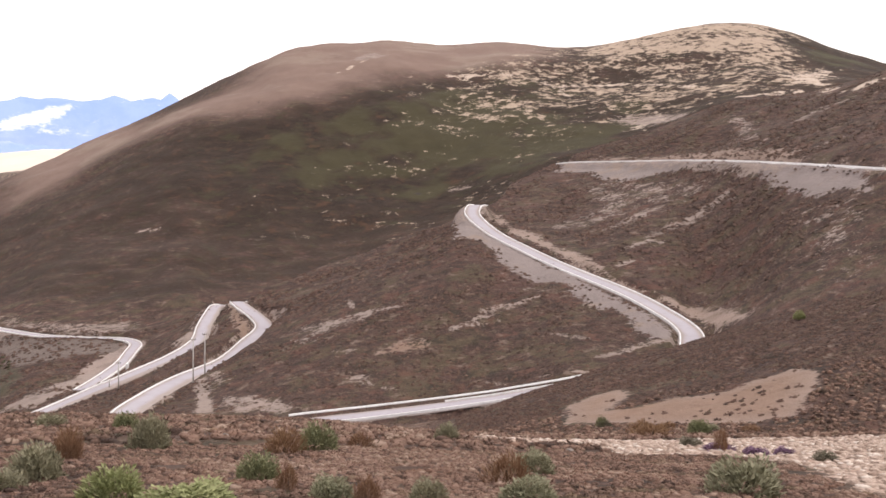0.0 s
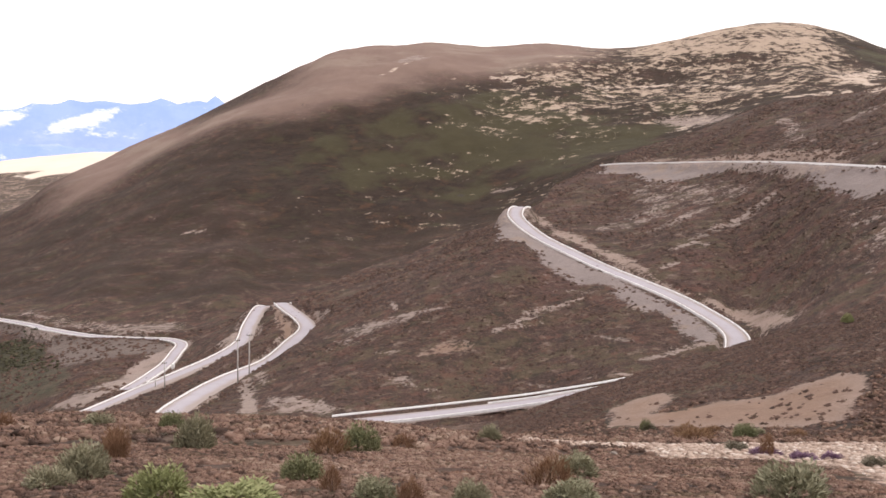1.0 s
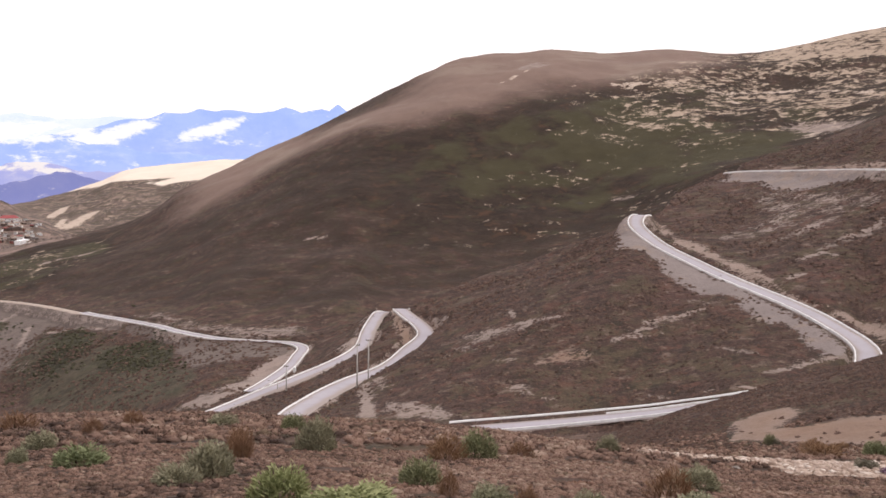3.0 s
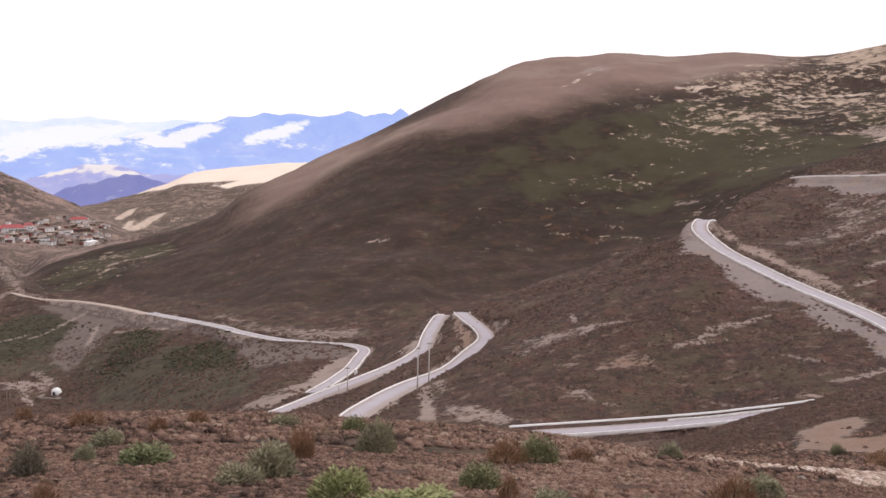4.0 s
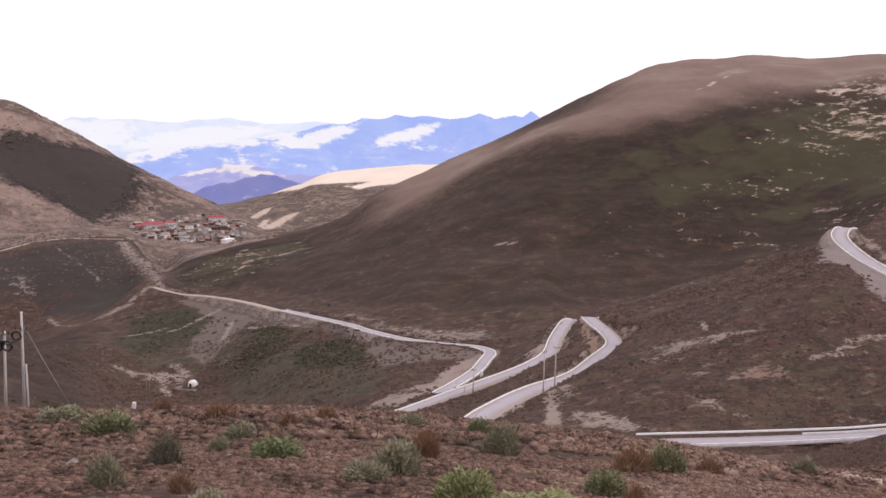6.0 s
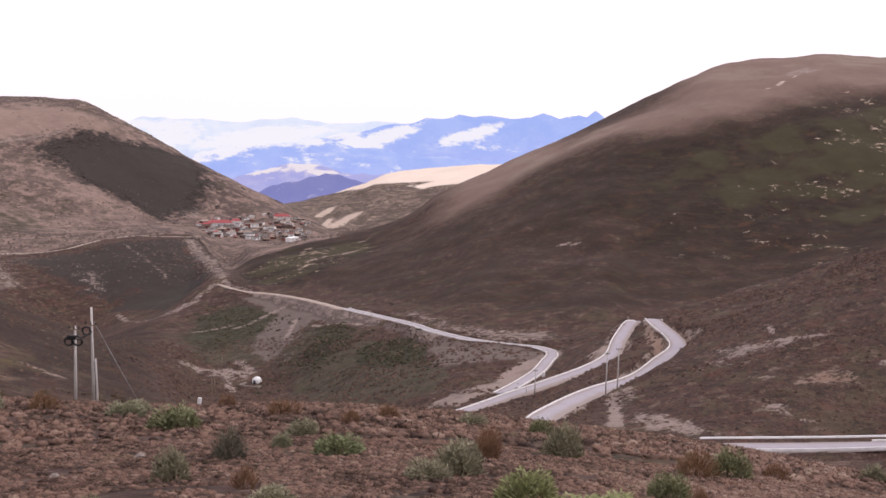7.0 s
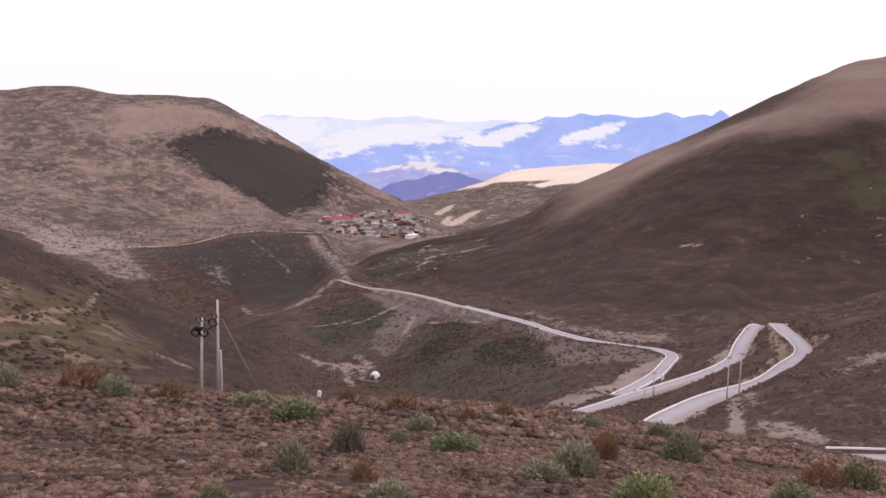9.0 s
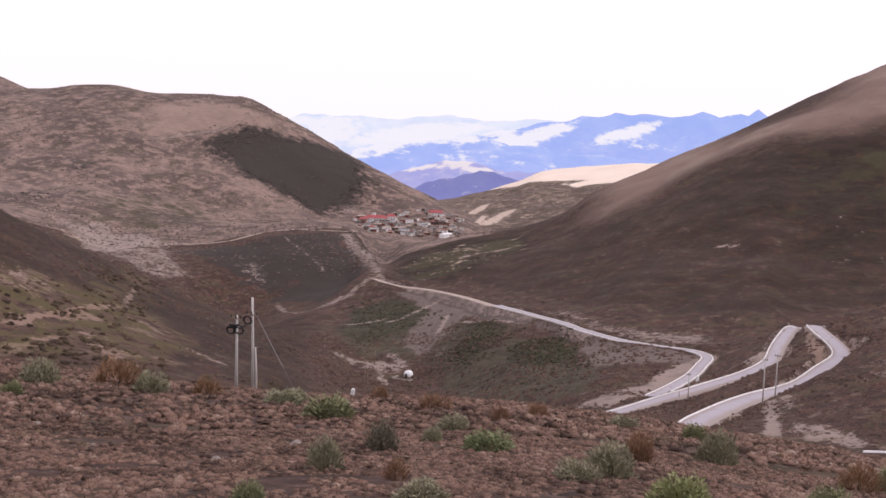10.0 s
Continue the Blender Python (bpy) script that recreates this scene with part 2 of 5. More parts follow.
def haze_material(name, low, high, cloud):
    """Far ranges that glow: blue haze and sunlit cloud banks painted into the emission colour."""
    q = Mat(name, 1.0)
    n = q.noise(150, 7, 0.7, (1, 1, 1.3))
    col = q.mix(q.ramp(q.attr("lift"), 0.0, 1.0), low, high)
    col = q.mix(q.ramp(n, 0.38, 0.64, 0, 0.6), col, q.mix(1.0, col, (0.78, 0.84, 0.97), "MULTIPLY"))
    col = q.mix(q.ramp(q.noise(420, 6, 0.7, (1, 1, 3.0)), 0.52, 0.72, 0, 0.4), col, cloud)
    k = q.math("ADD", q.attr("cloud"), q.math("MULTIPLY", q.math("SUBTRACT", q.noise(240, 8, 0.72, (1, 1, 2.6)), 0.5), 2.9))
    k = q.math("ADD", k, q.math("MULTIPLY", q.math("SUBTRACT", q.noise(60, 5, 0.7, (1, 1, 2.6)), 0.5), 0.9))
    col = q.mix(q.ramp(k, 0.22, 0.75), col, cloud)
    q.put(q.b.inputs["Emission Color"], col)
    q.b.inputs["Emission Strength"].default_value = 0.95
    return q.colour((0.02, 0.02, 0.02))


LAND = land_material()
CONCRETE = concrete_material()
KERB = plain("white_kerb", (0.62, 0.60, 0.60), (0.80, 0.78, 0.78), 0.8)
TRACK = plain("packed_soil", (0.33, 0.26, 0.22), (0.48, 0.40, 0.34), 3.0)
MATS = tone_material("heather_mats", (0.052, 0.032, 0.025), (0.230, 0.143, 0.109), (0.32, 0.232, 0.18), 0.05, (0.165, 0.130, 0.072), (0.27, 0.14, 0.09))
STONES = tone_material("loose_stones", (0.30, 0.215, 0.170), (0.49, 0.38, 0.315), (0.66, 0.575, 0.51))
ROCKS = tone_material("outcrop_rock", (0.045, 0.04, 0.038), (0.12, 0.105, 0.098), (0.22, 0.19, 0.175))
HILL_GROWTH = tone_material("hill_growth", (0.044, 0.0270, 0.0210), (0.102, 0.0600, 0.0465), (0.20, 0.138, 0.106), 0.05, (0.085, 0.068, 0.036), (0.12, 0.055, 0.038))
WOOD_GROWTH = tone_material("dark_growth", (0.072, 0.058, 0.052), (0.098, 0.080, 0.071), (0.11, 0.09, 0.075))
SHRUB_GROWTH = tone_material("shrub_growth", (0.034, 0.033, 0.020), (0.070, 0.064, 0.037), (0.11, 0.09, 0.06))
SPUR_GROWTH = tone_material("spur_growth", (0.040, 0.027, 0.020), (0.105, 0.075, 0.048), (0.15, 0.11, 0.075), 0.05, (0.14, 0.12, 0.045), (0.135, 0.055, 0.042))
TAN_GROWTH = tone_material("tan_growth", (0.060, 0.043, 0.036), (0.125, 0.090, 0.074), (0.20, 0.146, 0.12))
LEAF = {
    "purple": leaf_material("purple_heather", (0.13, 0.075, 0.11), (0.27, 0.16, 0.25), (0.20, 0.12, 0.18)),
    "sage": leaf_material("sage_leaves", (0.203, 0.189, 0.126), (0.351, 0.321, 0.216), (0.257, 0.270, 0.169)),
    "green": leaf_material("green_leaves", (0.149, 0.159, 0.084), (0.284, 0.277, 0.155), (0.189, 0.236, 0.115)),
    "bright": leaf_material("bright_leaves", (0.203, 0.219, 0.101), (0.338, 0.331, 0.169), (0.257, 0.284, 0.121)),
    "dark": leaf_material("dark_leaves", (0.128, 0.119, 0.086), (0.257, 0.223, 0.169), (0.162, 0.155, 0.115)),
    "rust": leaf_material("rust_leaves", (0.165, 0.085, 0.050), (0.27, 0.165, 0.10), (0.24, 0.14, 0.07)),
}
TWIG = plain("twigs", (0.05, 0.036, 0.026), (0.11, 0.08, 0.06), 0.2)
POLE = plain("pole_concrete", (0.42, 0.39, 0.37), (0.60, 0.57, 0.55), 0.6)
TIMBER = plain("grey_timber", (0.16, 0.12, 0.09), (0.30, 0.24, 0.19), 0.4)
BLACK = plain("black_fittings", (0.012, 0.012, 0.013), (0.035, 0.034, 0.034), 0.2, 0.5)
WIRE = plain("steel_wire", (0.22, 0.21, 0.21), (0.32, 0.31, 0.31), 0.2, 0.5, 0.6)
WHITE = plain("white_paint", (0.78, 0.77, 0.77), (0.88, 0.87, 0.87), 1.0)
CANVAS = plain("white_canvas", (0.70, 0.70, 0.70), (0.88, 0.88, 0.88), 0.9)
STONE = plain("field_stone", (0.16, 0.13, 0.115), (0.36, 0.31, 0.275), 0.5, depth=0.05)
MUD = plain("mud_wall", (0.24, 0.18, 0.15), (0.46, 0.37, 0.31), 2.0)
GREY_ROOF = plain("grey_roof", (0.10, 0.085, 0.08), (0.22, 0.19, 0.18), 2.0)
RED_ROOF = plain("red_roof", (0.27, 0.065, 0.068), (0.40, 0.125, 0.125), 2.0)
DARK_WOOD_WALL = plain("dark_timber", (0.075, 0.05, 0.042), (0.17, 0.12, 0.10), 1.5)
RED_WALL = plain("red_wall", (0.19, 0.06, 0.05), (0.30, 0.11, 0.09), 1.5)
GLASS = plain("window_dark", (0.02, 0.02, 0.025), (0.05, 0.05, 0.06), 1.0, 0.3)
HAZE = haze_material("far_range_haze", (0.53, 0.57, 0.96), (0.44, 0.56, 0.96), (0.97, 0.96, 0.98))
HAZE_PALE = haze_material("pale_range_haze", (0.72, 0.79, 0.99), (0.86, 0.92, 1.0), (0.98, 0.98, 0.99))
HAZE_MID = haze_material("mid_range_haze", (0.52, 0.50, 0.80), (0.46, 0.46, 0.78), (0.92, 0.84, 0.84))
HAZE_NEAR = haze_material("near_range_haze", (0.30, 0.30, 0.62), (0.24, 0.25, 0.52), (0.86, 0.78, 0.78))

# ---- land: ridge, foot and gully lines in plan metres, from the near brow to the far hills ----
BROW = [(-82.2, 57.0, -18.7), (-75.9, 58.8, -19.2), (-68.6, 61.3, -19.6), (-57.9, 66.3, -20.3), (-51.1, 69.2, -20.3), (-44.7, 71.1, -19.9), (-36.1,
    73.6, -19.6), (-31.4, 73.6, -19.4), (-29.8, 72.1, -18.8), (-22.9, 74.6, -19.3), (-15.1, 75.5, -19.5), (-11.0, 75.2, -19.5), (-6.9, 73.7, -19.2),
    (-3.2, 70.9, -18.7), (4.3, 65.9, -17.5), (8.8, 62.4, -16.5), (16.4, 58.8, -15.2), (23.3, 55.3, -13.8), (26.0, 54.1, -13.3)]
DIP = [(-106.9, 74.0, -26.7), (-99.6, 77.1, -27.4), (-91.0, 81.2, -28.3), (-77.7, 88.9, -29.3), (-61.8, 98.2, -29.6), (-43.9, 103.1, -29.0), (-31.7,
    103.3, -28.5), (-15.1, 102.9, -28.3), (-4.2, 91.9, -25.7), (5.3, 79.8, -22.2), (10.3, 73.3, -20.3), (19.4, 69.3, -18.8), (28.0, 66.3, -17.4),
    (31.2, 64.9, -16.8)]
SPUR = [(-184.6, 128.7, -11.4), (-181.6, 141.1, -18.2), (-181.1, 154.4, -24.8), (-178.8, 167.5, -31.1), (-177.4, 183.2, -38.4), (-170.4, 202.9,
    -48.3), (-169.3, 229.2, -61.5), (-167.8, 248.7, -73.0), (-124.1, 222.7, -66.1), (-80.3, 188.6, -53.6), (-44.5, 145.3, -40.1), (-28.4, 142.2,
    -39.2), (-12.9, 137.4, -37.4), (-3.8, 127.9, -34.2), (2.8, 122.0, -31.6), (10.2, 126.6, -30.0), (17.4, 130.8, -28.5), (25.1, 135.7, -27.0), (33.6,
    135.9, -24.3), (42.3, 130.3, -20.0), (51.7, 125.8, -16.0), (57.7, 123.2, -13.5)]
FOOT = [(-246.2, 171.5, -22.1), (-236.9, 184.0, -30.8), (-232.0, 217.4, -47.3), (-226.0, 233.5, -55.2), (-217.3, 258.9, -67.3), (-231.7, 313.7,
    -86.2), (-240.7, 356.3, -95.6), (-209.3, 340.9, -92.8), (-153.9, 297.6, -80.9), (-102.7, 241.0, -68.0), (-78.1, 207.8, -57.9), (-53.0, 169.9,
    -46.6), (-42.2, 166.7, -45.8), (-22.4, 164.5, -44.9), (-6.7, 163.9, -43.9), (3.8, 164.0, -43.0), (13.1, 161.5, -40.3), (21.4, 160.6, -37.6),
    (31.4, 169.1, -36.6), (41.4, 166.9, -32.7), (48.9, 150.2, -25.5), (58.3, 141.5, -20.4), (64.6, 137.6, -17.8)]
LOWER_SLOPE = [(-332.3, 224.1, -34.3), (-312.0, 261.8, -51.3), (-294.4, 304.9, -71.5), (-278.7, 332.1, -84.9), (-283.1, 389.6, -92.3), (-253.1, 405.1,
    -89.5), (-191.6, 360.4, -80.2), (-134.8, 302.8, -72.1), (-92.9, 255.1, -63.3), (-66.2, 231.0, -56.9), (-49.7, 233.9, -51.4), (-34.8, 247.9,
    -45.1), (-19.4, 277.5, -37.2), (-5.1, 290.4, -30.4), (7.4, 302.9, -24.9), (12.8, 288.7, -26.8), (20.6, 270.2, -29.2), (28.2, 248.4, -30.7), (37.0,
    221.9, -31.7), (41.8, 204.8, -32.8), (45.6, 192.7, -34.6), (51.5, 189.1, -30.7), (56.7, 175.1, -24.4), (67.5, 164.7, -18.1), (74.4, 159.5, -14.8)]
UPPER_SLOPE = [(-417.8, 281.8, -46.9), (-390.4, 327.6, -65.4), (-364.6, 377.5, -87.9), (-341.4, 406.9, -102.9), (-333.7, 459.3, -96.7), (-292.4,
    467.9, -85.5), (-221.9, 417.3, -79.1), (-157.2, 353.0, -72.3), (-113.0, 310.4, -66.2), (-84.5, 294.9, -63.3), (-64.5, 303.3, -54.4), (-44.8,
    318.5, -48.9), (-23.5, 336.2, -42.7), (-5.7, 326.8, -35.0), (7.6, 311.8, -26.6), (17.6, 336.5, -24.5), (46.2, 420.5, -12.5), (62.6, 388.0, -10.3),
    (79.7, 333.6, -7.6), (86.9, 274.6, -6.2), (91.3, 226.3, -5.5), (94.7, 205.2, -5.0)]
SHOULDER = [(-443.2, 308.5, -51.3), (-426.5, 331.2, -62.0), (-389.5, 402.4, -93.4), (-363.3, 432.7, -109.2), (-355.8, 473.1, -103.7), (-348.1, 491.1,
    -94.4), (-338.9, 510.8, -85.7), (-301.0, 486.4, -83.9), (-247.6, 451.5, -78.1), (-199.5, 403.4, -73.7), (-155.0, 360.1, -69.2), (-142.2, 345.9,
    -67.7), (-117.4, 327.6, -64.8), (-88.2, 315.9, -63.2), (-77.1, 325.0, -59.7), (-67.5, 328.1, -53.3), (-63.8, 328.9, -52.7), (-60.8, 329.4, -52.2),
    (-47.7, 346.7, -49.4), (-34.8, 363.3, -46.1), (-16.2, 369.6, -38.7), (2.6, 342.0, -28.5), (11.1, 335.8, -21.2), (23.1, 394.3, -19.8), (43.6,
    427.8, -11.9), (81.3, 462.9, -0.3), (126.5, 483.7, 15.5), (160.0, 473.7, 20.4), (177.2, 446.1, 26.1), (194.2, 428.0, 30.6)]
GULLY = [(-508.8, 354.3, -53.2), (-489.6, 380.3, -65.3), (-445.1, 459.8, -103.6), (-418.1, 497.7, -120.7), (-402.6, 510.3, -114.1), (-381.6, 538.5,
    -108.1), (-369.4, 556.6, -88.9), (-326.4, 527.1, -86.5), (-262.2, 477.8, -77.8), (-212.1, 428.4, -72.8), (-166.3, 385.7, -68.9), (-152.7, 371.8,
    -67.9), (-126.8, 354.0, -64.5), (-94.7, 339.0, -63.9), (-82.1, 346.4, -61.8), (-74.9, 364.4, -63.7), (-68.6, 371.7, -63.0), (-39.5, 413.1, -57.5),
    (-18.8, 429.6, -51.3), (3.6, 440.0, -44.7), (15.0, 444.7, -39.1), (26.9, 454.2, -31.6), (48.9, 477.5, -19.4), (90.3, 512.1, -6.8), (142.0, 541.7,
    10.5), (179.6, 530.4, 15.9), (207.2, 520.3, 23.0), (231.8, 509.8, 29.8)]
BIG_HILL = [(-656.5, 457.1, -69.1), (-631.7, 490.9, -71.2), (-612.6, 522.3, -81.6), (-587.4, 550.5, -92.9), (-570.4, 589.1, -92.1), (-531.3, 637.7,
    -84.9), (-500.7, 674.5, -81.1), (-485.2, 697.9, -84.2), (-392.0, 604.0, -92.0), (-376.8, 607.7, -84.9), (-356.2, 631.4, -78.0), (-329.9, 662.4,
    -69.7), (-301.8, 692.1, -55.8), (-289.1, 708.3, -43.6), (-261.5, 734.8, -29.1), (-232.6, 765.4, -9.7), (-200.5, 795.1, 9.6), (-154.9, 835.8,
    38.5), (-115.8, 862.3, 59.5), (-86.3, 875.8, 64.3), (-42.8, 899.0, 69.8), (3, 919, 68.8), (50, 928, 71.1), (99, 944, 70.1), (148, 948, 75.8),
    (189, 961, 87.0), (214, 966, 93.4), (240, 970, 96.8), (268, 963, 93.9), (295, 955, 86.2), (331, 943, 72.8), (368, 929, 60.1), (414, 910, 45.0)]
SHELF = [(-787, 548, -65.2), (-757, 589, -69.5), (-718, 673, -76.5), (-659, 751, -89.6), (-631, 851, -93.5), (-596, 876, -99.0), (-548, 883, -104.1),
    (-500, 877, -106.8), (-468, 894, -106.5), (-399, 916, -92.1), (-378, 925, -73.8), (-256, 1018, -19.5), (-143, 1070, 42.7), (-50, 1078, 56.2),
    (118, 1113, 56.5), (278, 1115, 77.4), (425, 1068, 45.6), (477, 1046, 30.2)]
BARE_HILL = [(-1270, 888, 26.6), (-1206, 940, 29.0), (-1140, 974, 32.7), (-1084, 1007, 36.3), (-1036, 1028, 30.6), (-970, 1050, 28.9), (-920, 1068,
    27.5), (-851, 1073, 6.0), (-766, 1074, -30.4), (-699, 1072, -56.8), (-638, 1074, -81.0), (-589, 1068, -101.8), (-554, 1064, -115.4), (-527, 1133,
    -126.6), (-491, 1203, -109.0), (-318, 1260, -57.0), (-64, 1398, -20.3), (354, 1406, 25.9), (539, 1345, 2.2), (605, 1317, -2.7)]
HOLLOW = [(-1409, 985, 34.1), (-1340, 1044, 25.6), (-1245, 1156, 15.0), (-1076, 1250, -3.7), (-957, 1343, -70.5), (-841, 1419, -152.1), (-738, 1419,
    -165.3), (-637, 1467, -164.9), (-605, 1480, -150.0), (-391, 1551, -94.6), (-74, 1648, -49.6), (416, 1648, 4.8), (634, 1577, -21.9), (710, 1544,
    -27.2)]
FAR_HILL = [(-1597, 1118, 74.4), (-1537, 1198, 55.8), (-1511, 1232, 37.4), (-1508, 1312, 19.8), (-1385, 1577, -32.1), (-1276, 1791, -117.2), (-1234,
    1940, -164.5), (-1178, 2033, -157.7), (-1138, 2112, -147.4), (-1095, 2191, -126.3), (-1049, 2268, -97.7), (-964, 2360, -82.3), (-868, 2397,
    -71.9), (-808, 2418, -73.3), (-787, 2425, -70.4), (-611, 2424, -48.6), (-110, 2397, -11.3), (562, 2230, 17.3), (856, 2134, 2.6), (959, 2090,
    -5.2)]
PASS_ROAD = [(95.2, 189.4, -4.5), (91.6, 227.2, -5.3), (87.5, 276.5, -6.0), (80.1, 335.6, -7.3), (62.9, 390.0, -9.9), (46.4, 422.5, -12.1), (43.8,
    468.0, -19.1), (31.9, 476.9, -29.2), (17.3, 404.6, -30.6), (11.5, 344.8, -23.4), (8.7, 320.9, -22.1), (8.4, 307.9, -23.7), (13.0, 291.7, -26.8),
    (20.8, 273.2, -29.2), (28.5, 251.4, -30.8), (37.4, 224.9, -31.8), (42.4, 207.7, -32.9), (44.7, 198.0, -34.2), (44.7, 190.8, -34.8), (41.2, 179.3,
    -36.0), (33.5, 170.7, -36.65), (22.3, 167.5, -37.85), (10.9, 167.6, -40.7), (2.0, 168.0, -42.4)]
PASS_ROAD_BELOW = [(-6.8, 166.9, -43.4), (-18.9, 163.9, -44.2), (-32.0, 159.8, -45.1), (-44.5, 162.0, -46.3), (-52.3, 175.4, -47.9), (-53.8, 197.8,
    -49.8), (-53.1, 223.8, -52.2), (-49.1, 245.1, -53.4), (-47.6, 265.8, -53.2), (-46.3, 281.2, -52.2), (-50.2, 293.7, -51.7), (-56.7, 308.8, -51.9),
    (-60.6, 320.3, -51.6), (-63.1, 339.2, -56.3), (-67.7, 355.6, -60.8), (-68.1, 346.4, -58.9), (-66.9, 331.3, -54.6), (-67.3, 323.1, -53.7), (-66.5,
    311.0, -53.8), (-65.5, 296.8, -55.2), (-63.7, 279.8, -56.3), (-66.5, 262.7, -57.0), (-72.3, 244.5, -57.6), (-77.4, 232.5, -58.7), (-80.9, 221.7,
    -59.5), (-84.8, 205.2, -58.6)]
VALLEY_ROAD = [(-83.7, 248.3, -61.8), (-83.4, 256.8, -62.1), (-83.5, 268.3, -62.6), (-84.0, 281.8, -62.8), (-85.8, 295.8, -63.1), (-88.2, 309.7,
    -63.1), (-94.5, 317.2, -63.7), (-106.8, 321.7, -64.6), (-121.9, 330.2, -66.1), (-142.2, 345.9, -67.3), (-156.2, 362.8, -69.3), (-180.3, 384.9, -71.6),
    (-210.5, 414.6, -75.4)]
VALLEY_TRACK = [(-210.5, 414.6, -75.7), (-245.2, 447.2, -79.1), (-277.0, 469.3, -81.5), (-310.4, 490.0, -85.1), (-337.8, 510.3, -86.4)]
VILLAGE_TRACK = [(-578, 591, -92.9), (-570, 604, -93.2), (-557, 611, -92.7), (-538, 620, -88.9), (-534, 634, -86.6), (-528, 647, -84.0), (-516, 666,
    -82.2), (-497, 670, -81.5), (-487, 685, -82.5), (-485, 706, -84.4)]
LEVELS = [BROW, DIP, SPUR, FOOT, LOWER_SLOPE, UPPER_SLOPE, SHOULDER, GULLY, BIG_HILL, SHELF, BARE_HILL, HOLLOW, FAR_HILL]


def steps(x, y):
    """Slopes of a monotone curve through the points (x, y), along the last axis."""
    h = np.diff(x, axis=-1)
    d = np.diff(y, axis=-1) / h
    m = np.zeros_like(y)
    a, b = d[..., :-1], d[..., 1:]
    wa, wb = 2 * h[..., 1:] + h[..., :-1], h[..., 1:] + 2 * h[..., :-1]
    with np.errstate(divide="ignore", invalid="ignore"):
        mid = (wa + wb) / (wa / a + wb / b)
    m[..., 1:-1] = np.where(a * b > 0, mid, 0)
    m[..., 0], m[..., -1] = d[..., 0], d[..., -1]
    return m


def hermite(t, h, y0, y1, m0, m1):
    return ((2 * t ** 3 - 3 * t * t + 1) * y0 + (t ** 3 - 2 * t * t + t) * h * m0
            + (3 * t * t - 2 * t ** 3) * y1 + (t ** 3 - t * t) * h * m1)


def glide(x, xs, ys):
    """Monotone curve through (xs, ys), read at x."""
    m = steps(xs, ys)
    x = np.clip(x, xs[0], xs[-1])
    i = np.clip(np.searchsorted(xs, x, "right") - 1, 0, len(xs) - 2)
    h = xs[i + 1] - xs[i]
    return hermite((x - xs[i]) / h, h, ys[i], ys[i + 1], m[i], m[i + 1])


def level_curves():
    made = []
    for line in LEVELS:
        p = np.array(line, float)
        made.append((np.degrees(np.arctan2(p[:, 0], p[:, 1])), np.hypot(p[:, 0], p[:, 1]), p[:, 2]))
    return made


CURVES = level_curves()
BEHIND_R = np.array([60, 110, 160, 230, 260, 300, 340, 420, 620, 900, 1300, 1700, 2300.0])
BEHIND_Z = np.array([9, 17, 26, 36, 41, 46, 51, 60, 75, 80, 70, 60, 40.0])
EDGE_L, EDGE_R = -54.0, 23.5


def knots(bearing):
    """Distances and heights of all the lines at the bearings (degrees, clockwise from +y)."""
    b = (np.asarray(bearing, float) + 180) % 360 - 180
    inside = np.clip(b, EDGE_L, EDGE_R)
    out = np.minimum(np.abs(b - inside), 360 - np.abs(b - inside))
    out = np.where(b < EDGE_L, np.minimum(EDGE_L - b, 360 - (EDGE_R - EDGE_L) + 0 * b), out)
    k = np.clip(out / 75, 0, 1)
    k = k * k * (3 - 2 * k)
    rs, zs = [np.full(b.shape, 0.0), np.full(b.shape, 16.0)], [np.zeros(b.shape), -4.05 * (1 - k) + 2.2 * k]
    for j, (a, r, z) in enumerate(CURVES):
        rs.append(glide(inside, a, r) * (1 - k) + BEHIND_R[j] * k)
        zs.append(glide(inside, a, z) * (1 - k) + BEHIND_Z[j] * k)
    rs += [np.full(b.shape, 3100.0), np.full(b.shape, 4950.0)]
    zs += [np.full(b.shape, -330.0) * (1 - k) + 20 * k, np.full(b.shape, -340.0) * (1 - k) + 10 * k]
    return np.stack(rs, -1), np.stack(zs, -1)


def ripple(x, y, size, seed=0):
    """Smooth value noise, -1 to 1, with cells of that size."""
    u, v = np.asarray(x) / size + 17.3 * seed, np.asarray(y) / size - 9.1 * seed
    i, j = np.floor(u), np.floor(v)
    fu, fv = u - i, v - j
    fu, fv = fu * fu * (3 - 2 * fu), fv * fv * (3 - 2 * fv)

    def cell(a, b):
        s = np.sin(a * 127.1 + b * 311.7 + seed * 74.7) * 43758.5453
        return s - np.floor(s)
    return 2 * ((cell(i, j) * (1 - fu) + cell(i + 1, j) * fu) * (1 - fv)
                + (cell(i, j + 1) * (1 - fu) + cell(i + 1, j + 1) * fu) * fv) - 1


def ease_in(v, lo, hi):
    t = np.clip((v - lo) / (hi - lo), 0, 1)
    return t * t * (3 - 2 * t)


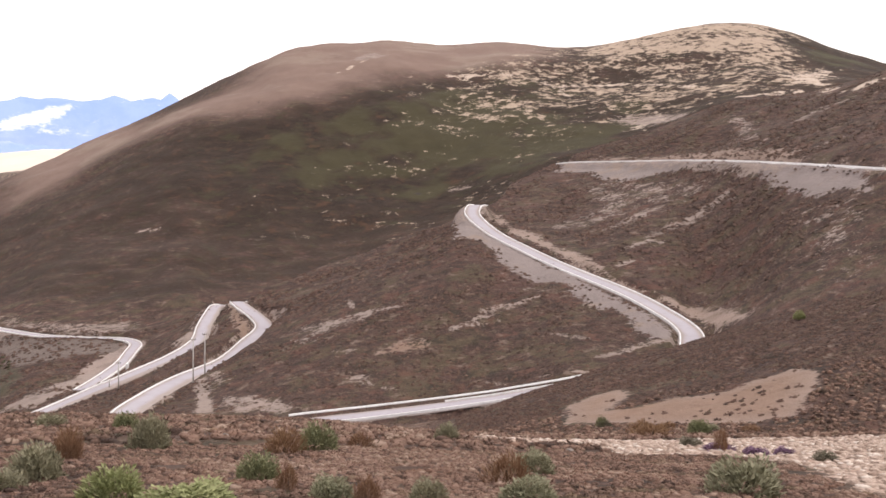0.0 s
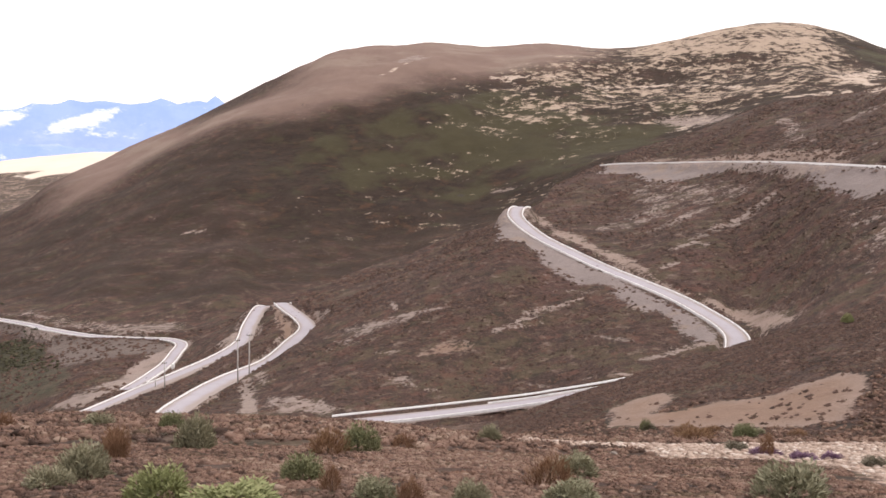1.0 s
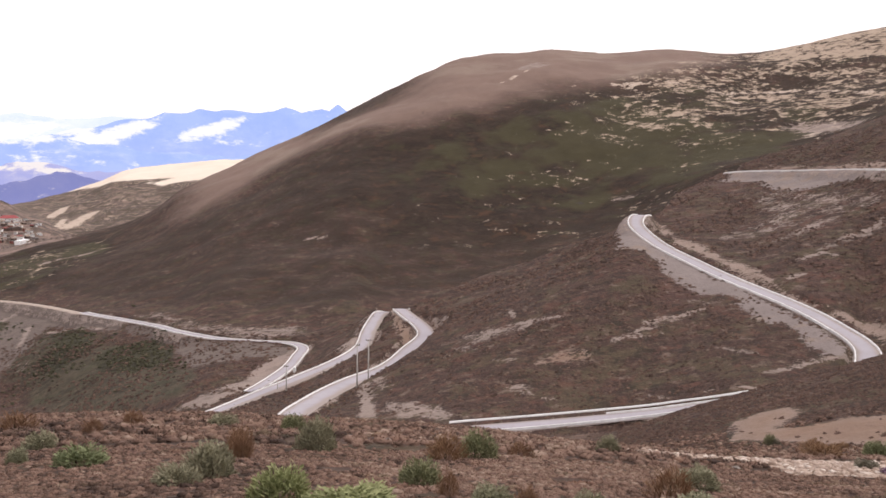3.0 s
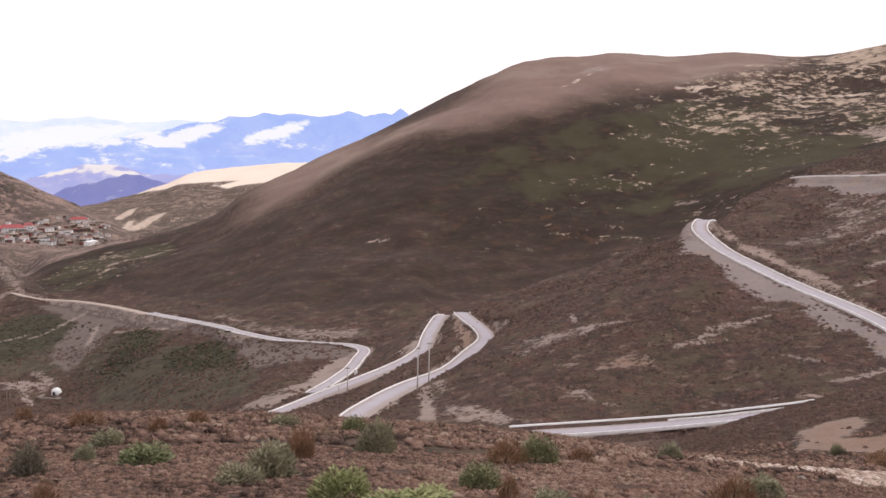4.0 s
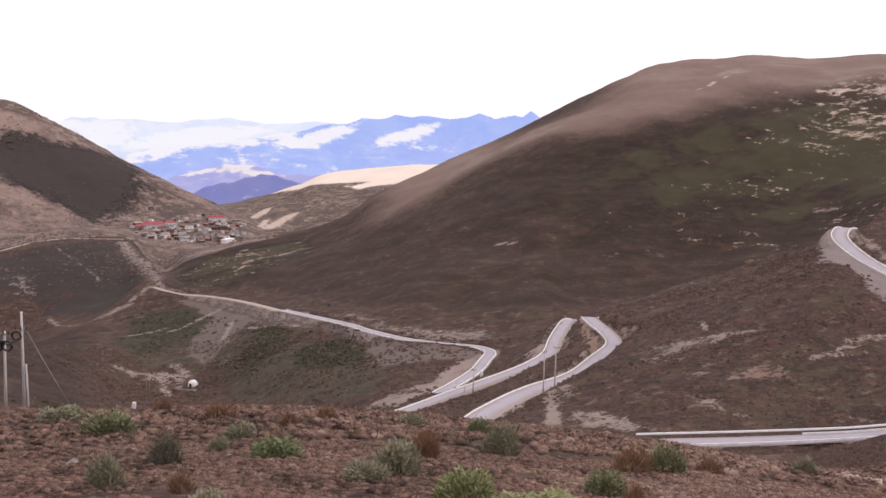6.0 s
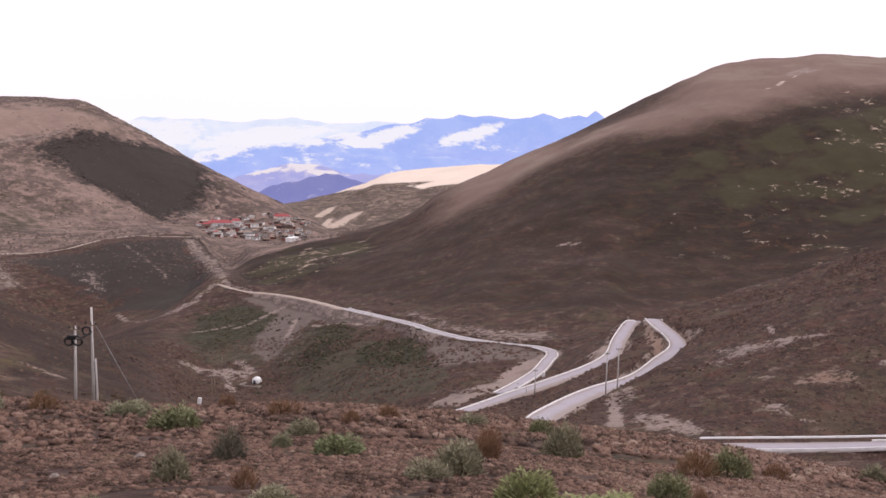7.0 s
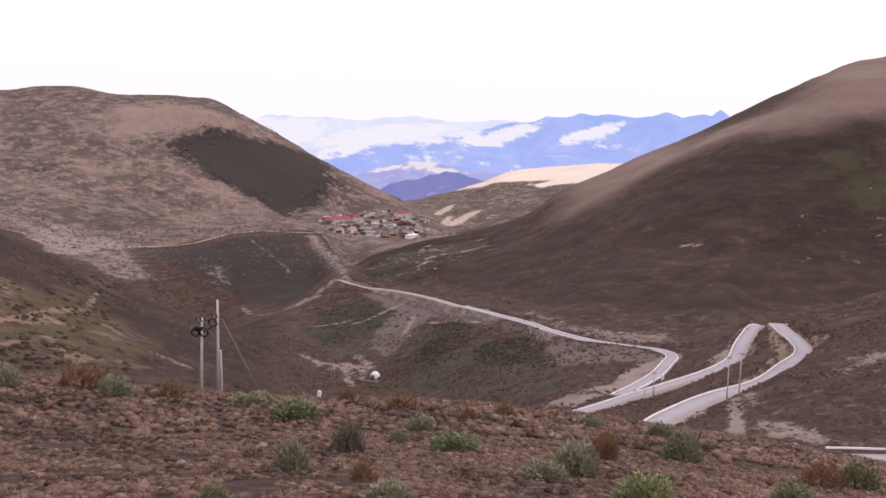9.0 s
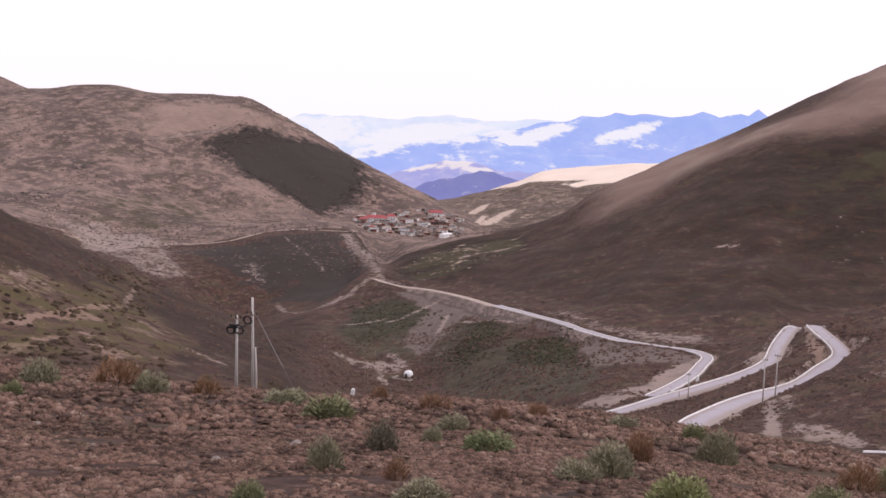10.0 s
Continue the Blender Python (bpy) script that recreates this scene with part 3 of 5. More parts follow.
def bare_land(x, y):
    """Height of the land at (x, y), before the roads are cut in."""
    x, y = np.asarray(x, float), np.asarray(y, float)
    r = np.hypot(x, y)
    rs, zs = knots(np.degrees(np.arctan2(x, y)))
    m = steps(rs, zs)
    i = np.clip((rs <= r[..., None]).sum(-1) - 1, 0, rs.shape[-1] - 2)[..., None]

    def at(q, o=0):
        return np.take_along_axis(q, i + o, -1)[..., 0]
    h = at(rs, 1) - at(rs)
    z = hermite(np.clip((r - at(rs)) / h, 0, 1), h, at(zs), at(zs, 1), at(m), at(m, 1))
    far = np.clip(r / 400, 0, 1)
    z += far * (ripple(x, y, 60, 1) * 2.2 + ripple(x, y, 26, 2) * 1.0) * np.clip((r - 190) / 200, 0, 1)
    z += ease_in(r, 430, 700) * (ripple(x, y, 95, 9) * 2.6 + ripple(x, y, 34, 10) * 0.5)
    z += ripple(x, y, 9, 3) * (0.1 + 0.25 * far) + ripple(x, y, 3.1, 4) * (0.05 + 0.06 * far)
    z += ripple(x, y, 1.1, 5) * 0.04 * np.clip((r - 5) / 10, 0, 1)
    return z


def course(points, step=1.0):
    """A smooth line through the points, about one place a metre."""
    p = np.array(points, float)
    s = np.r_[0, np.cumsum(np.hypot(*np.diff(p[:, :2], axis=0).T))]
    m = np.zeros_like(p)
    m[1:-1] = (p[2:] - p[:-2]) / (s[2:] - s[:-2])[:, None]
    m[0], m[-1] = (p[1] - p[0]) / s[1], (p[-1] - p[-2]) / (s[-1] - s[-2])
    q = np.linspace(0, s[-1], int(s[-1] / step) + 1)
    i = np.clip(np.searchsorted(s, q, "right") - 1, 0, len(s) - 2)
    h = (s[i + 1] - s[i])[:, None]
    c = hermite((q - s[i])[:, None] / h, h, p[i], p[i + 1], m[i], m[i + 1])
    z = np.convolve(np.pad(c[:, 2], 12, "edge"), np.ones(25) / 25, "valid")
    c[:, 2] = np.interp(np.arange(len(c)), np.arange(len(z)), z)
    return c


# half width, bank slope down and up
ROADS = {"pass_road": (course(PASS_ROAD + PASS_ROAD_BELOW), 2.05, 0.95, 1.1),
         "valley_road": (course(VALLEY_ROAD), 1.6, 0.8, 0.9),
         "valley_track": (course(VALLEY_TRACK), 1.5, 0.8, 0.9),
         "village_track": (course(VILLAGE_TRACK), 0.9, 0.8, 0.9)}


def cut_roads(x, y, z):
    """The heights with the roads cut and filled in, and how bare (0 to 1) that leaves the soil."""
    x, y, z = x.copy(), y.copy(), z.copy()
    bare = np.zeros_like(z)
    for line, half, down, up in ROADS.values():
        bench = half + 1.0
        near = np.full(z.shape, 1e9)
        zr = np.zeros_like(z)
        for a in range(0, len(line), 30):
            c = line[a:a + 31]
            box = np.flatnonzero((x > c[:, 0].min() - 24) & (x < c[:, 0].max() + 24) & (y > c[:, 1].min() - 24) & (y < c[:, 1].max() + 24))
            if not len(box):
                continue
            d = np.hypot(x[box, None] - c[None, :, 0], y[box, None] - c[None, :, 1])
            n = d.argmin(1)
            dn = d[np.arange(len(box)), n]
            closer = dn < near[box]
            near[box] = np.where(closer, dn, near[box])
            zr[box] = np.where(closer, c[n, 2], zr[box])
        off = np.clip(near - bench, 0, None)
        rough = 1 + 0.25 * ripple(x, y, 5, 8)
        lo, hi = zr - off * down * rough, zr + off * up * rough
        cut = np.clip(z, lo, hi)
        hit = near < 7.6
        fade = np.clip((7.6 - near) / 2.8, 0, 1)
        moved = np.where(hit, (cut - z) * fade, 0)
        z += moved
        z = np.where(near < bench, zr - 0.3, z)
        bare = np.maximum(bare, np.where(hit, 0.8 * np.clip((np.abs(moved) - 0.15) / 0.7, 0, 1), 0))
        bare = np.where(near < half + 0.4, 1, bare)
    return z, bare


def height(x, y):
    x, y = np.atleast_1d(np.asarray(x, float)), np.atleast_1d(np.asarray(y, float))
    return cut_roads(x, y, bare_land(x, y))[0]
# ---- end of land ----


# ---- cover of the land, in plan metres ----
SOIL_STREAKS_VALLEY = [(-285, 411, -275, 425, 1.2), (-238, 420, -228, 394, 0.9), (-222, 406, -188, 382, 1.0)]
SOIL_STREAKS_LEFT = [(-99.4, 241.8, -85.7, 266.3, 2.6), (-248, 353, -234, 355, 2.6), (-234, 355, -217, 352, 2.0), (-234, 367, -217, 351, 1.3), (-225, 345,
    -199, 310, 1.0), (-119.6, 94.4, -126.5, 109.8, 0.7), (-126.5, 109.8, -136.7, 128.1, 0.7)]
SOIL_STREAKS_FAR = [(-635, 557, -659, 606, 5), (-310, 563, -292, 587, 2.2), (-137, 488, -128, 486, 1.1),
    (108, 634, 124, 609, 7), (-60, 768, -49, 785, 4), (4, 550, 12, 546, 1.4)]
SCREE_UPPER_ROAD = [(39.4, 406.2), (46.4, 422.5), (53.6, 410.7), (69.5, 371.2), (80.6, 337.7), (85.4, 299.4), (85.9, 262.9), (88.9, 231.5), (82.4,
    210.9), (82.1, 225.5), (78.8, 229.0), (77.8, 240.8), (78.5, 259.8), (81.0, 280.6), (79.9, 307.3), (76.0, 331.9), (70.4, 346.8), (65.7, 349.9), (58.7,
    350.9), (53.4, 364.3), (50.1, 391.5)]
SCREE_MID_ROAD = [(2.3, 278.4), (3.0, 339.2), (6.2, 322.9), (9.4, 318.2), (14.4, 289.8), (20.0, 271.3), (25.4, 253.5), (32.3, 230.8), (36.7, 213.5),
    (40.1, 201.7), (41.3, 190.8), (39.4, 186.4), (36.8, 189.2), (35.5, 198.9), (33.8, 208.7), (30.0, 213.0), (27.9, 223.8), (26.9, 236.5), (20.9, 238.9),
    (15.9, 249.4), (13.0, 258.6), (12.1, 269.4), (7.9, 273.8)]
SCREE_VALLEY_ROAD = [(-140.1, 342.1), (-110.2, 316.8), (-88.9, 307.8), (-88.4, 295.0), (-98.7, 301.9), (-111.3, 310.3), (-112.7, 296.5), (-124.3,
    303.0)]
CUT_MID_ROAD = [(13.1, 331.4), (18.1, 333.9), (19.3, 309.5), (24.3, 300.3), (26.8, 285.0), (30.5, 271.2), (35.3, 258.6), (37.0, 247.3), (38.8, 234.0),
    (41.6, 222.2), (46.3, 216.5), (51.8, 215.6), (53.7, 201.2), (53.2, 185.0), (50.3, 178.2), (49.1, 194.2), (49.3, 205.4), (45.2, 211.2), (40.4, 221.9),
    (34.9, 241.1), (25.2, 274.5), (18.0, 299.3)]
BROKEN_SLOPE = [(42.5, 367.8), (52.3, 369.9), (70.4, 329.3), (78.9, 303.4), (74.2, 302.6), (64.4, 299.8), (53.7, 300.5), (42.8, 299.5), (30.2, 297.3),
    (28.3, 310.9), (43.1, 326.7)]
BROKEN_RIGHT = [(74.2, 232.8), (81.7, 209.1), (66.1, 163.9), (61.4, 168.3), (67.5, 210.6)]
BROKEN_BANK = [(11.8, 263.4), (15.2, 249.4), (20.8, 237.5), (26.6, 233.7), (26.6, 222.1), (21.4, 229.4), (14.3, 232.2), (11.1, 243.8)]
HAIRPIN_BANK = [(-71.5, 282.5), (-69.0, 290.8), (-73.0, 322.2), (-63.1, 276.6), (-66.3, 268.9)]
BROKEN_HOLLOW = [(-48.9, 223.6), (-44.8, 220.9), (-41.0, 205.8), (-41.8, 200.7)]
BROKEN_RED = [(102.8, 408.1), (108.4, 390.4), (101.9, 329.2), (97.7, 309.9), (92.2, 349.8)]
BROKEN_TERRACE = [(-33.9, 237.9), (-28.2, 242.6), (-17.7, 238.0), (-10.0, 233.9), (-10.9, 228.4), (-21.1, 222.8), (-27.8, 219.6), (-31.9, 224.4)]
CUT_UPPER_ROAD = [(52.5, 419.7), (59.3, 422.0), (71.9, 384.6), (80.2, 377.4), (90.2, 341.7), (96.9, 297.4), (91.6, 275.6), (88.1, 278.5), (85.1,
    321.8), (63.4, 393.1)]
HAIRPIN_INNER = [(-58.6, 298.0), (-60.4, 310.6), (-56.1, 299.8), (-48.1, 272.4), (-46.5, 259.5), (-54.5, 281.2)]
HAIRPIN_OUTER = [(-56.4, 314.6), (-51.1, 302.8), (-43.9, 284.7), (-40.8, 265.2), (-43.7, 274.5), (-50.9, 296.8)]
ORANGE_SCAR = [(-16.7, 204.4), (-12.8, 203.4), (-9.8, 207.6), (-8.6, 209.0), (-2.2, 207.8), (-1.6, 204.3), (-3.1, 201.6), (-8.5, 202.0), (-11.7,
    202.1)]
DIRT_CUT_FOOT = [(15.0, 95.1), (16.8, 95.3), (20.3, 95.2), (20.5, 91.7), (17.5, 88.4), (14.2, 86.9), (13.0, 89.4)]
SOIL_PATH = [(-47.8, 206.8), (-49.5, 218.3), (-48.1, 219.7), (-43.8, 203.5), (-37.4, 175.9), (-40.4, 176.7), (-43.7, 193.3)]
SOIL_FAN = [(-39.0, 192.7), (-33.6, 188.0), (-26.7, 181.2), (-22.1, 173.8), (-23.4, 168.2), (-31.3, 174.8), (-35.4, 174.9), (-38.6, 182.4)]
SAND_SCAR = [(-18.1, 193.0), (-15.8, 194.1), (-11.9, 190.4), (-10.6, 185.6), (-8.6, 183.8), (-7.3, 181.7), (-11.4, 183.1), (-13.6, 186.6), (-17.0,
    190.4)]
DIRT_CUT = [(12.2, 103.5), (15.9, 106.3), (18.1, 106.3), (18.4, 102.2), (16.5, 96.7), (15.3, 93.9), (16.9, 93.1), (19.1, 94.1), (20.4, 95.7), (22.4,
    93.7), (25.2, 93.1), (28.5, 94.4), (30.9, 94.2), (32.5, 91.7), (30.4, 85.1), (28.4, 82.1), (27.7, 80.2), (27.6, 78.7), (25.5, 77.0), (23.1, 77.1),
    (20.2, 80.4), (15.6, 85.4), (10.8, 91.1)]
TRACK_FOOT = [(-88.2, 307.0), (-88.0, 299.0), (-85.6, 285.8), (-84.6, 263.5), (-86.5, 244.2), (-88.3, 231.8), (-101.8, 248.3), (-94.6, 248.6), (-88.5,
    250.0), (-93.4, 280.1), (-93.1, 295.3), (-90.5, 303.2)]
STRAW_WEDGE = [(105, 631), (118, 636), (126, 616), (115, 603), (107, 594), (104, 608)]
STRAW_SADDLE = [(202, 671), (232, 722), (259, 737), (225, 648), (218, 645), (203, 651)]
SUMMIT = [(69, 800), (124, 786), (159, 763), (193, 745), (229, 738), (253, 765), (279, 885), (264, 915), (230, 929), (189, 909), (144, 918), (97,
    917)]
GREEN_FLANK = [(259, 822), (288, 821), (315, 806), (297, 761), (260, 750), (257, 778)]
RUST_TOP = [(-238, 598), (-231, 611), (-211, 638), (-184, 660), (-142, 659), (-105, 661), (-81, 685), (-55, 707), (-42, 728), (-20, 749), (43, 777),
    (69, 807), (100, 947), (53, 965), (-45, 958), (-118, 915), (-139, 845), (-133, 739), (-171, 722), (-189, 694), (-224, 776), (-262, 807), (-279, 771),
    (-296, 754)]
DARK_GULLY = [(-560, 578), (-529, 604), (-514, 630), (-481, 677), (-426, 626), (-375, 557), (-336, 474), (-398, 527), (-442, 549), (-485, 554)]
BROKEN_GULLY = [(-506, 589), (-472, 585), (-456, 566), (-462, 550), (-481, 560)]
BROKEN_SHELF = [(-698, 575), (-672, 578), (-653, 612), (-579, 598), (-515, 547), (-492, 534), (-491, 507), (-522, 499)]
BROKEN_SPUR = [(-145.3, 112.8), (-145.9, 118.6), (-140.5, 116.9), (-131.0, 109.5), (-135.5, 107.1)]
BROKEN_VALLEY = [(-223.1, 370.7), (-216.8, 377.6), (-202.8, 362.1), (-196.9, 347.8), (-210.8, 354.6)]
SHELF_SAND = [(-626, 552), (-647, 583), (-624, 613), (-589, 601), (-580, 582), (-570, 534), (-569, 508)]
GULLY_MOUTH = [(-481, 677), (-481, 695), (-438, 648), (-409, 621), (-330, 509), (-341, 513), (-413, 608), (-454, 650)]
ROCK_BAND = [(-764, 629), (-829, 714), (-851, 761), (-834, 751), (-806, 694), (-751, 623)]
VALLEY_MOSS = [(-279, 389), (-310, 447), (-296, 467), (-263, 446), (-245, 406), (-250, 386), (-259, 374)]
SHRUB_BANK = [(-222.5, 404.2), (-198.6, 391.7), (-184.6, 371.5), (-175.1, 346.1), (-180.8, 335.6), (-195.1, 346.8), (-201.3, 359.5), (-196.4, 364.0)]
CUT_VALLEY_ROAD = [(-178.1, 390.5), (-170.1, 394.5), (-136.3, 356.3), (-118.8, 347.5), (-103.5, 347.9), (-94.6, 343.2), (-91.1, 321.7), (-109.7,
    321.7), (-137.1, 342.9)]
TENT_YARD = [(-247.3, 347.9), (-239.1, 357.8), (-216.0, 348.8), (-214.6, 340.5), (-226.2, 342.6), (-242.2, 350.4)]
WOOD_SCARP = [(-661, 929), (-653, 958), (-634, 942), (-629, 904), (-644, 895)]
PINK_SHOULDER = [(-965, 949), (-877, 1018), (-810, 1020), (-776, 1021), (-784, 949), (-811, 952), (-844, 897), (-857, 842)]
OLIVE_FOOT = [(-767, 654), (-766, 753), (-723, 824), (-593, 690), (-593, 612), (-656, 586), (-660, 557)]
SUNLIT_TOP = [(-1080, 1991), (-1085, 2058), (-1017, 2035), (-969, 2028), (-911, 2013), (-855, 1955), (-791, 1970), (-624, 1874), (-511, 1908), (-357,
    1942), (-497, 2705), (-711, 2656), (-869, 2609), (-1024, 2552), (-1101, 2520), (-1134, 2505), (-1185, 2481), (-1230, 2460), (-1282, 2433), (-1311,
    2417)]
SOIL_LINES_LOWER = [(-24.1, 233.6, -17.3, 233.3, 2.4), (-22.7, 255.0, -19.9, 242.3, 0.4), (-17.6, 236.5, -9.9, 231.6, 1.0), (-27.9, 225.3, -22.0,
    231.9, 0.9), (-32.7, 221.6, -27.5, 221.8, 0.7), (-20.3, 208.9, -16.9, 207.9, 0.8), (2.2, 210.7, 10.2, 218.9, 0.8), (10.1, 221.7, 14.5, 224.1, 1.4),
    (14.5, 224.1, 20.1, 228.1, 0.9), (5.5, 211.5, 11.8, 215.0, 0.6), (20.2, 230.1, 23.5, 233.1, 0.8), (21.0, 200.0, 26.3, 192.2, 0.6), (7.8, 179.7, 15.1,
    176.3, 0.4), (15.0, 176.1, 23.7, 171.9, 0.4), (26.7, 180.5, 34.4, 186.4, 0.7), (34.4, 186.4, 39.3, 186.5, 1.4)]
SOIL_LINES_UPPER = [(43.7, 289.3, 49.3, 291.8, 1.5), (49.3, 291.8, 56.5, 298.8, 2.3), (44.1, 259.4, 50.0, 262.7, 1.2), (50.6, 265.7, 59.9, 277.7,
    1.4), (59.9, 277.7, 65.1, 280.4, 1.7), (65.1, 281.8, 69.8, 283.7, 2.1), (69.4, 285.2, 73.7, 286.8, 1.7), (48.7, 255.4, 52.7, 259.2, 0.7), (39.9,
    244.9, 42.9, 247.9, 1.0), (72.5, 280.2, 73.9, 276.5, 0.6), (97.0, 288.5, 102.5, 292.1, 1.0), (102.5, 292.1, 107.3, 289.1, 1.0), (112.9, 353.7, 123.3,
    363.8, 2.0), (121.8, 359.2, 128.5, 357.8, 2.0), (128.5, 357.8, 132.0, 352.8, 1.6)]
STRAW_LINES = [(165, 620, 203, 630, 3.4), (136.9, 376.7, 140.5, 359.4, 2.8), (79, 736, 116, 733, 1.7), (116, 733, 173, 662, 2.2), (1, 750, 42, 752,
    2.6), (3, 750, 22, 733, 1.6), (57, 744, 75, 731, 3.0), (73, 731, 78, 709, 2.1), (-72, 731, -56, 766, 1.4), (203, 630, 143, 411, 2.8)]
SOIL_LINES_FAR = [(-859, 845, -843, 896, 3.0), (-843, 896, -827, 941, 2.9), (-498, 633, -433, 594, 0.8), (-428, 536, -358, 476, 1.2), (-335, 503,
    -333, 475, 1.8), (-333, 475, -341, 455, 3.6), (-269, 420, -262, 453, 1.5), (-423, 622, -380, 569, 1.0)]
SOIL_LINES_SPUR = [(-119.9, 95.6, -126.5, 110.8, 0.3), (-127.3, 111.6, -136.6, 128.6, 0.5), (-137.8, 131.7, -156.9, 152.1, 0.4), (-114.5, 103.0,
    -103.2, 98.4, 1.3), (-116.1, 124.8, -107.0, 121.7, 0.6), (-123.5, 105.2, -125.0, 112.7, 1.3), (-112.9, 92.6, -113.7, 99.6, 0.6), (-129.2, 127.1,
    -124.4, 126.6, 0.7)]
SNOW_LINES = [(-944, 1743, -965, 1814, 4.7), (-951, 1789, -979, 1864, 4.5), (-854, 1598, -907, 1723, 3.5), (-837, 1591, -866, 1693, 7.0), (-866, 1693,
    -881, 1775, 7.4)]
GREEN_MID = [(-130, 616), (-90, 649), (-53, 691), (-19, 734), (41, 729), (94, 706), (124, 617), (70.7, 440.5), (59, 541), (39, 533), (18, 545), (-25,
    552), (-74, 535), (-111, 552)]
DUST_BANK = [(-302, 477), (-259, 461), (-196.2, 397.0), (-153.3, 356.2), (-119.9, 324.2), (-93.5, 310.1), (-95.5, 300.6), (-108.9, 295.3), (-116.5,
    292.8), (-133.1, 323.9), (-148.6, 345.7), (-172.8, 369.4), (-197.3, 389.2), (-228.5, 417.5), (-216.8, 377.6), (-213.9, 355.6), (-242.7, 391.1),
    (-257.6, 437.1)]
SPUR_SOIL = [(-143.5, 111.4), (-144.5, 116.9), (-140.3, 116.5), (-131.0, 109.5), (-131.0, 106.5), (-133.4, 105.5), (-135.4, 105.0)]
SHRUB_BANK_LOWER = [(-168.0, 343.1), (-160.2, 347.7), (-149.1, 346.8), (-135.4, 328.5), (-127.2, 306.3), (-140.0, 308.8), (-157.6, 320.4), (-166.2,
    333.1)]
GRAVEL_TRACK = [(-2.2, 48.5), (2.9, 44.5), (6.8, 48.5), (13.9, 50.0), (20.3, 48.2), (30.7, 66.9), (9.4, 20.3), (8.8, 21.6), (10.4, 29.4), (9.2, 33.0),
    (6.0, 32.8), (5.5, 39.0), (2.8, 42.8), (0.1, 46.0)]
PATCHY_TOP = [(-1, 755), (100, 940), (187, 950), (238, 960), (291, 939), (298, 825), (132, 335), (159, 607), (106, 604), (50, 603), (4, 629), (-47,
    610), (-35, 682)]
PATCHY_MID = [(-1, 755), (88, 832), (71, 661), (104, 591), (21, 361), (-44, 462), (-82, 411), (-108, 475), (-70, 591), (-31, 677)]
DARK_WOOD = [(-827, 896), (-809, 959), (-787, 993), (-768, 1031), (-737, 1080), (-672, 998), (-653, 943), (-653, 889), (-702, 886), (-753, 876)]
VALLEY_GREEN = [(-274, 383), (-298, 450), (-267, 454), (-235, 419), (-178, 361), (-148, 343), (-119, 294), (-109, 279), (-108, 261), (-143, 285),
    (-181, 317), (-214, 356), (-260, 368)]
PALE_SHELF = [(-175, 144), (-591, 518), (-560, 540), (-564, 577), (-592, 603), (-638, 598), (-631, 548), (-620, 509)]
VALLEY_FLOOR = [(-196, 342), (-156, 318), (-127, 300), (-110, 281), (-111, 267), (-119, 264), (-144, 285), (-179, 316)]
NEAR_SPUR = [(-140, 99), (-144, 112), (-148, 133), (-182, 181), (-140, 135), (-124, 132), (-98.3, 96.7), (-108.0, 83.7), (-116.5, 82.3)]
RIDGE_END = [(-350, 545), (-366, 603), (-335, 639), (-305, 637), (-270, 588), (-276, 556), (-278, 495), (-317, 500)]

def capsule_mask(x, y, streaks, peak=0.58):
    """Highest on the streaks (two ends and a half width), falling to 0 round them."""
    out = np.zeros_like(x)
    for ax, ay, bx, by, w in streaks:
        box = np.flatnonzero((x > min(ax, bx) - 3 * w) & (x < max(ax, bx) + 3 * w) & (y > min(ay, by) - 3 * w) & (y < max(ay, by) + 3 * w))
        if len(box):
            t = np.clip(((x[box] - ax) * (bx - ax) + (y[box] - ay) * (by - ay)) / ((bx - ax) ** 2 + (by - ay) ** 2 + 1e-6), 0, 1)
            d = np.hypot(x[box] - ax - t * (bx - ax), y[box] - ay - t * (by - ay)) / w
            out[box] = np.maximum(out[box], peak * np.clip(1.38 - d * 0.47, 0, 1))
    return out


def areas(x, y, soft, *outlines):
    return np.maximum.reduce([area_mask(x, y, p, soft) for p in outlines])


def area_mask(x, y, outline, soft):
    """1 inside the outline, falling to 0 over soft metres each side of it."""
    p = np.array(outline, float)
    out = np.zeros_like(x)
    box = np.flatnonzero((x > p[:, 0].min() - soft) & (x < p[:, 0].max() + soft) & (y > p[:, 1].min() - soft) & (y < p[:, 1].max() + soft))
    u, v = x[box], y[box]
    inside, near = np.zeros(len(box), bool), np.full(len(box), 1e9)
    for (ax, ay), (bx, by) in zip(p, np.roll(p, -1, 0)):
        cross = (ay > v) != (by > v)
        inside ^= cross & (u < (bx - ax) * (v - ay) / (by - ay if by != ay else 1e-9) + ax)
        t = np.clip(((u - ax) * (bx - ax) + (v - ay) * (by - ay)) / ((bx - ax) ** 2 + (by - ay) ** 2 + 1e-9), 0, 1)
        near = np.minimum(near, np.hypot(u - ax - t * (bx - ax), v - ay - t * (by - ay)))
    out[box] = np.clip(0.5 + np.where(inside, near, -near) / (2 * soft), 0, 1)
    return out


def ease(v, lo, hi):
    t = np.clip((v - lo) / (hi - lo), 0, 1)
    return t * t * (3 - 2 * t)


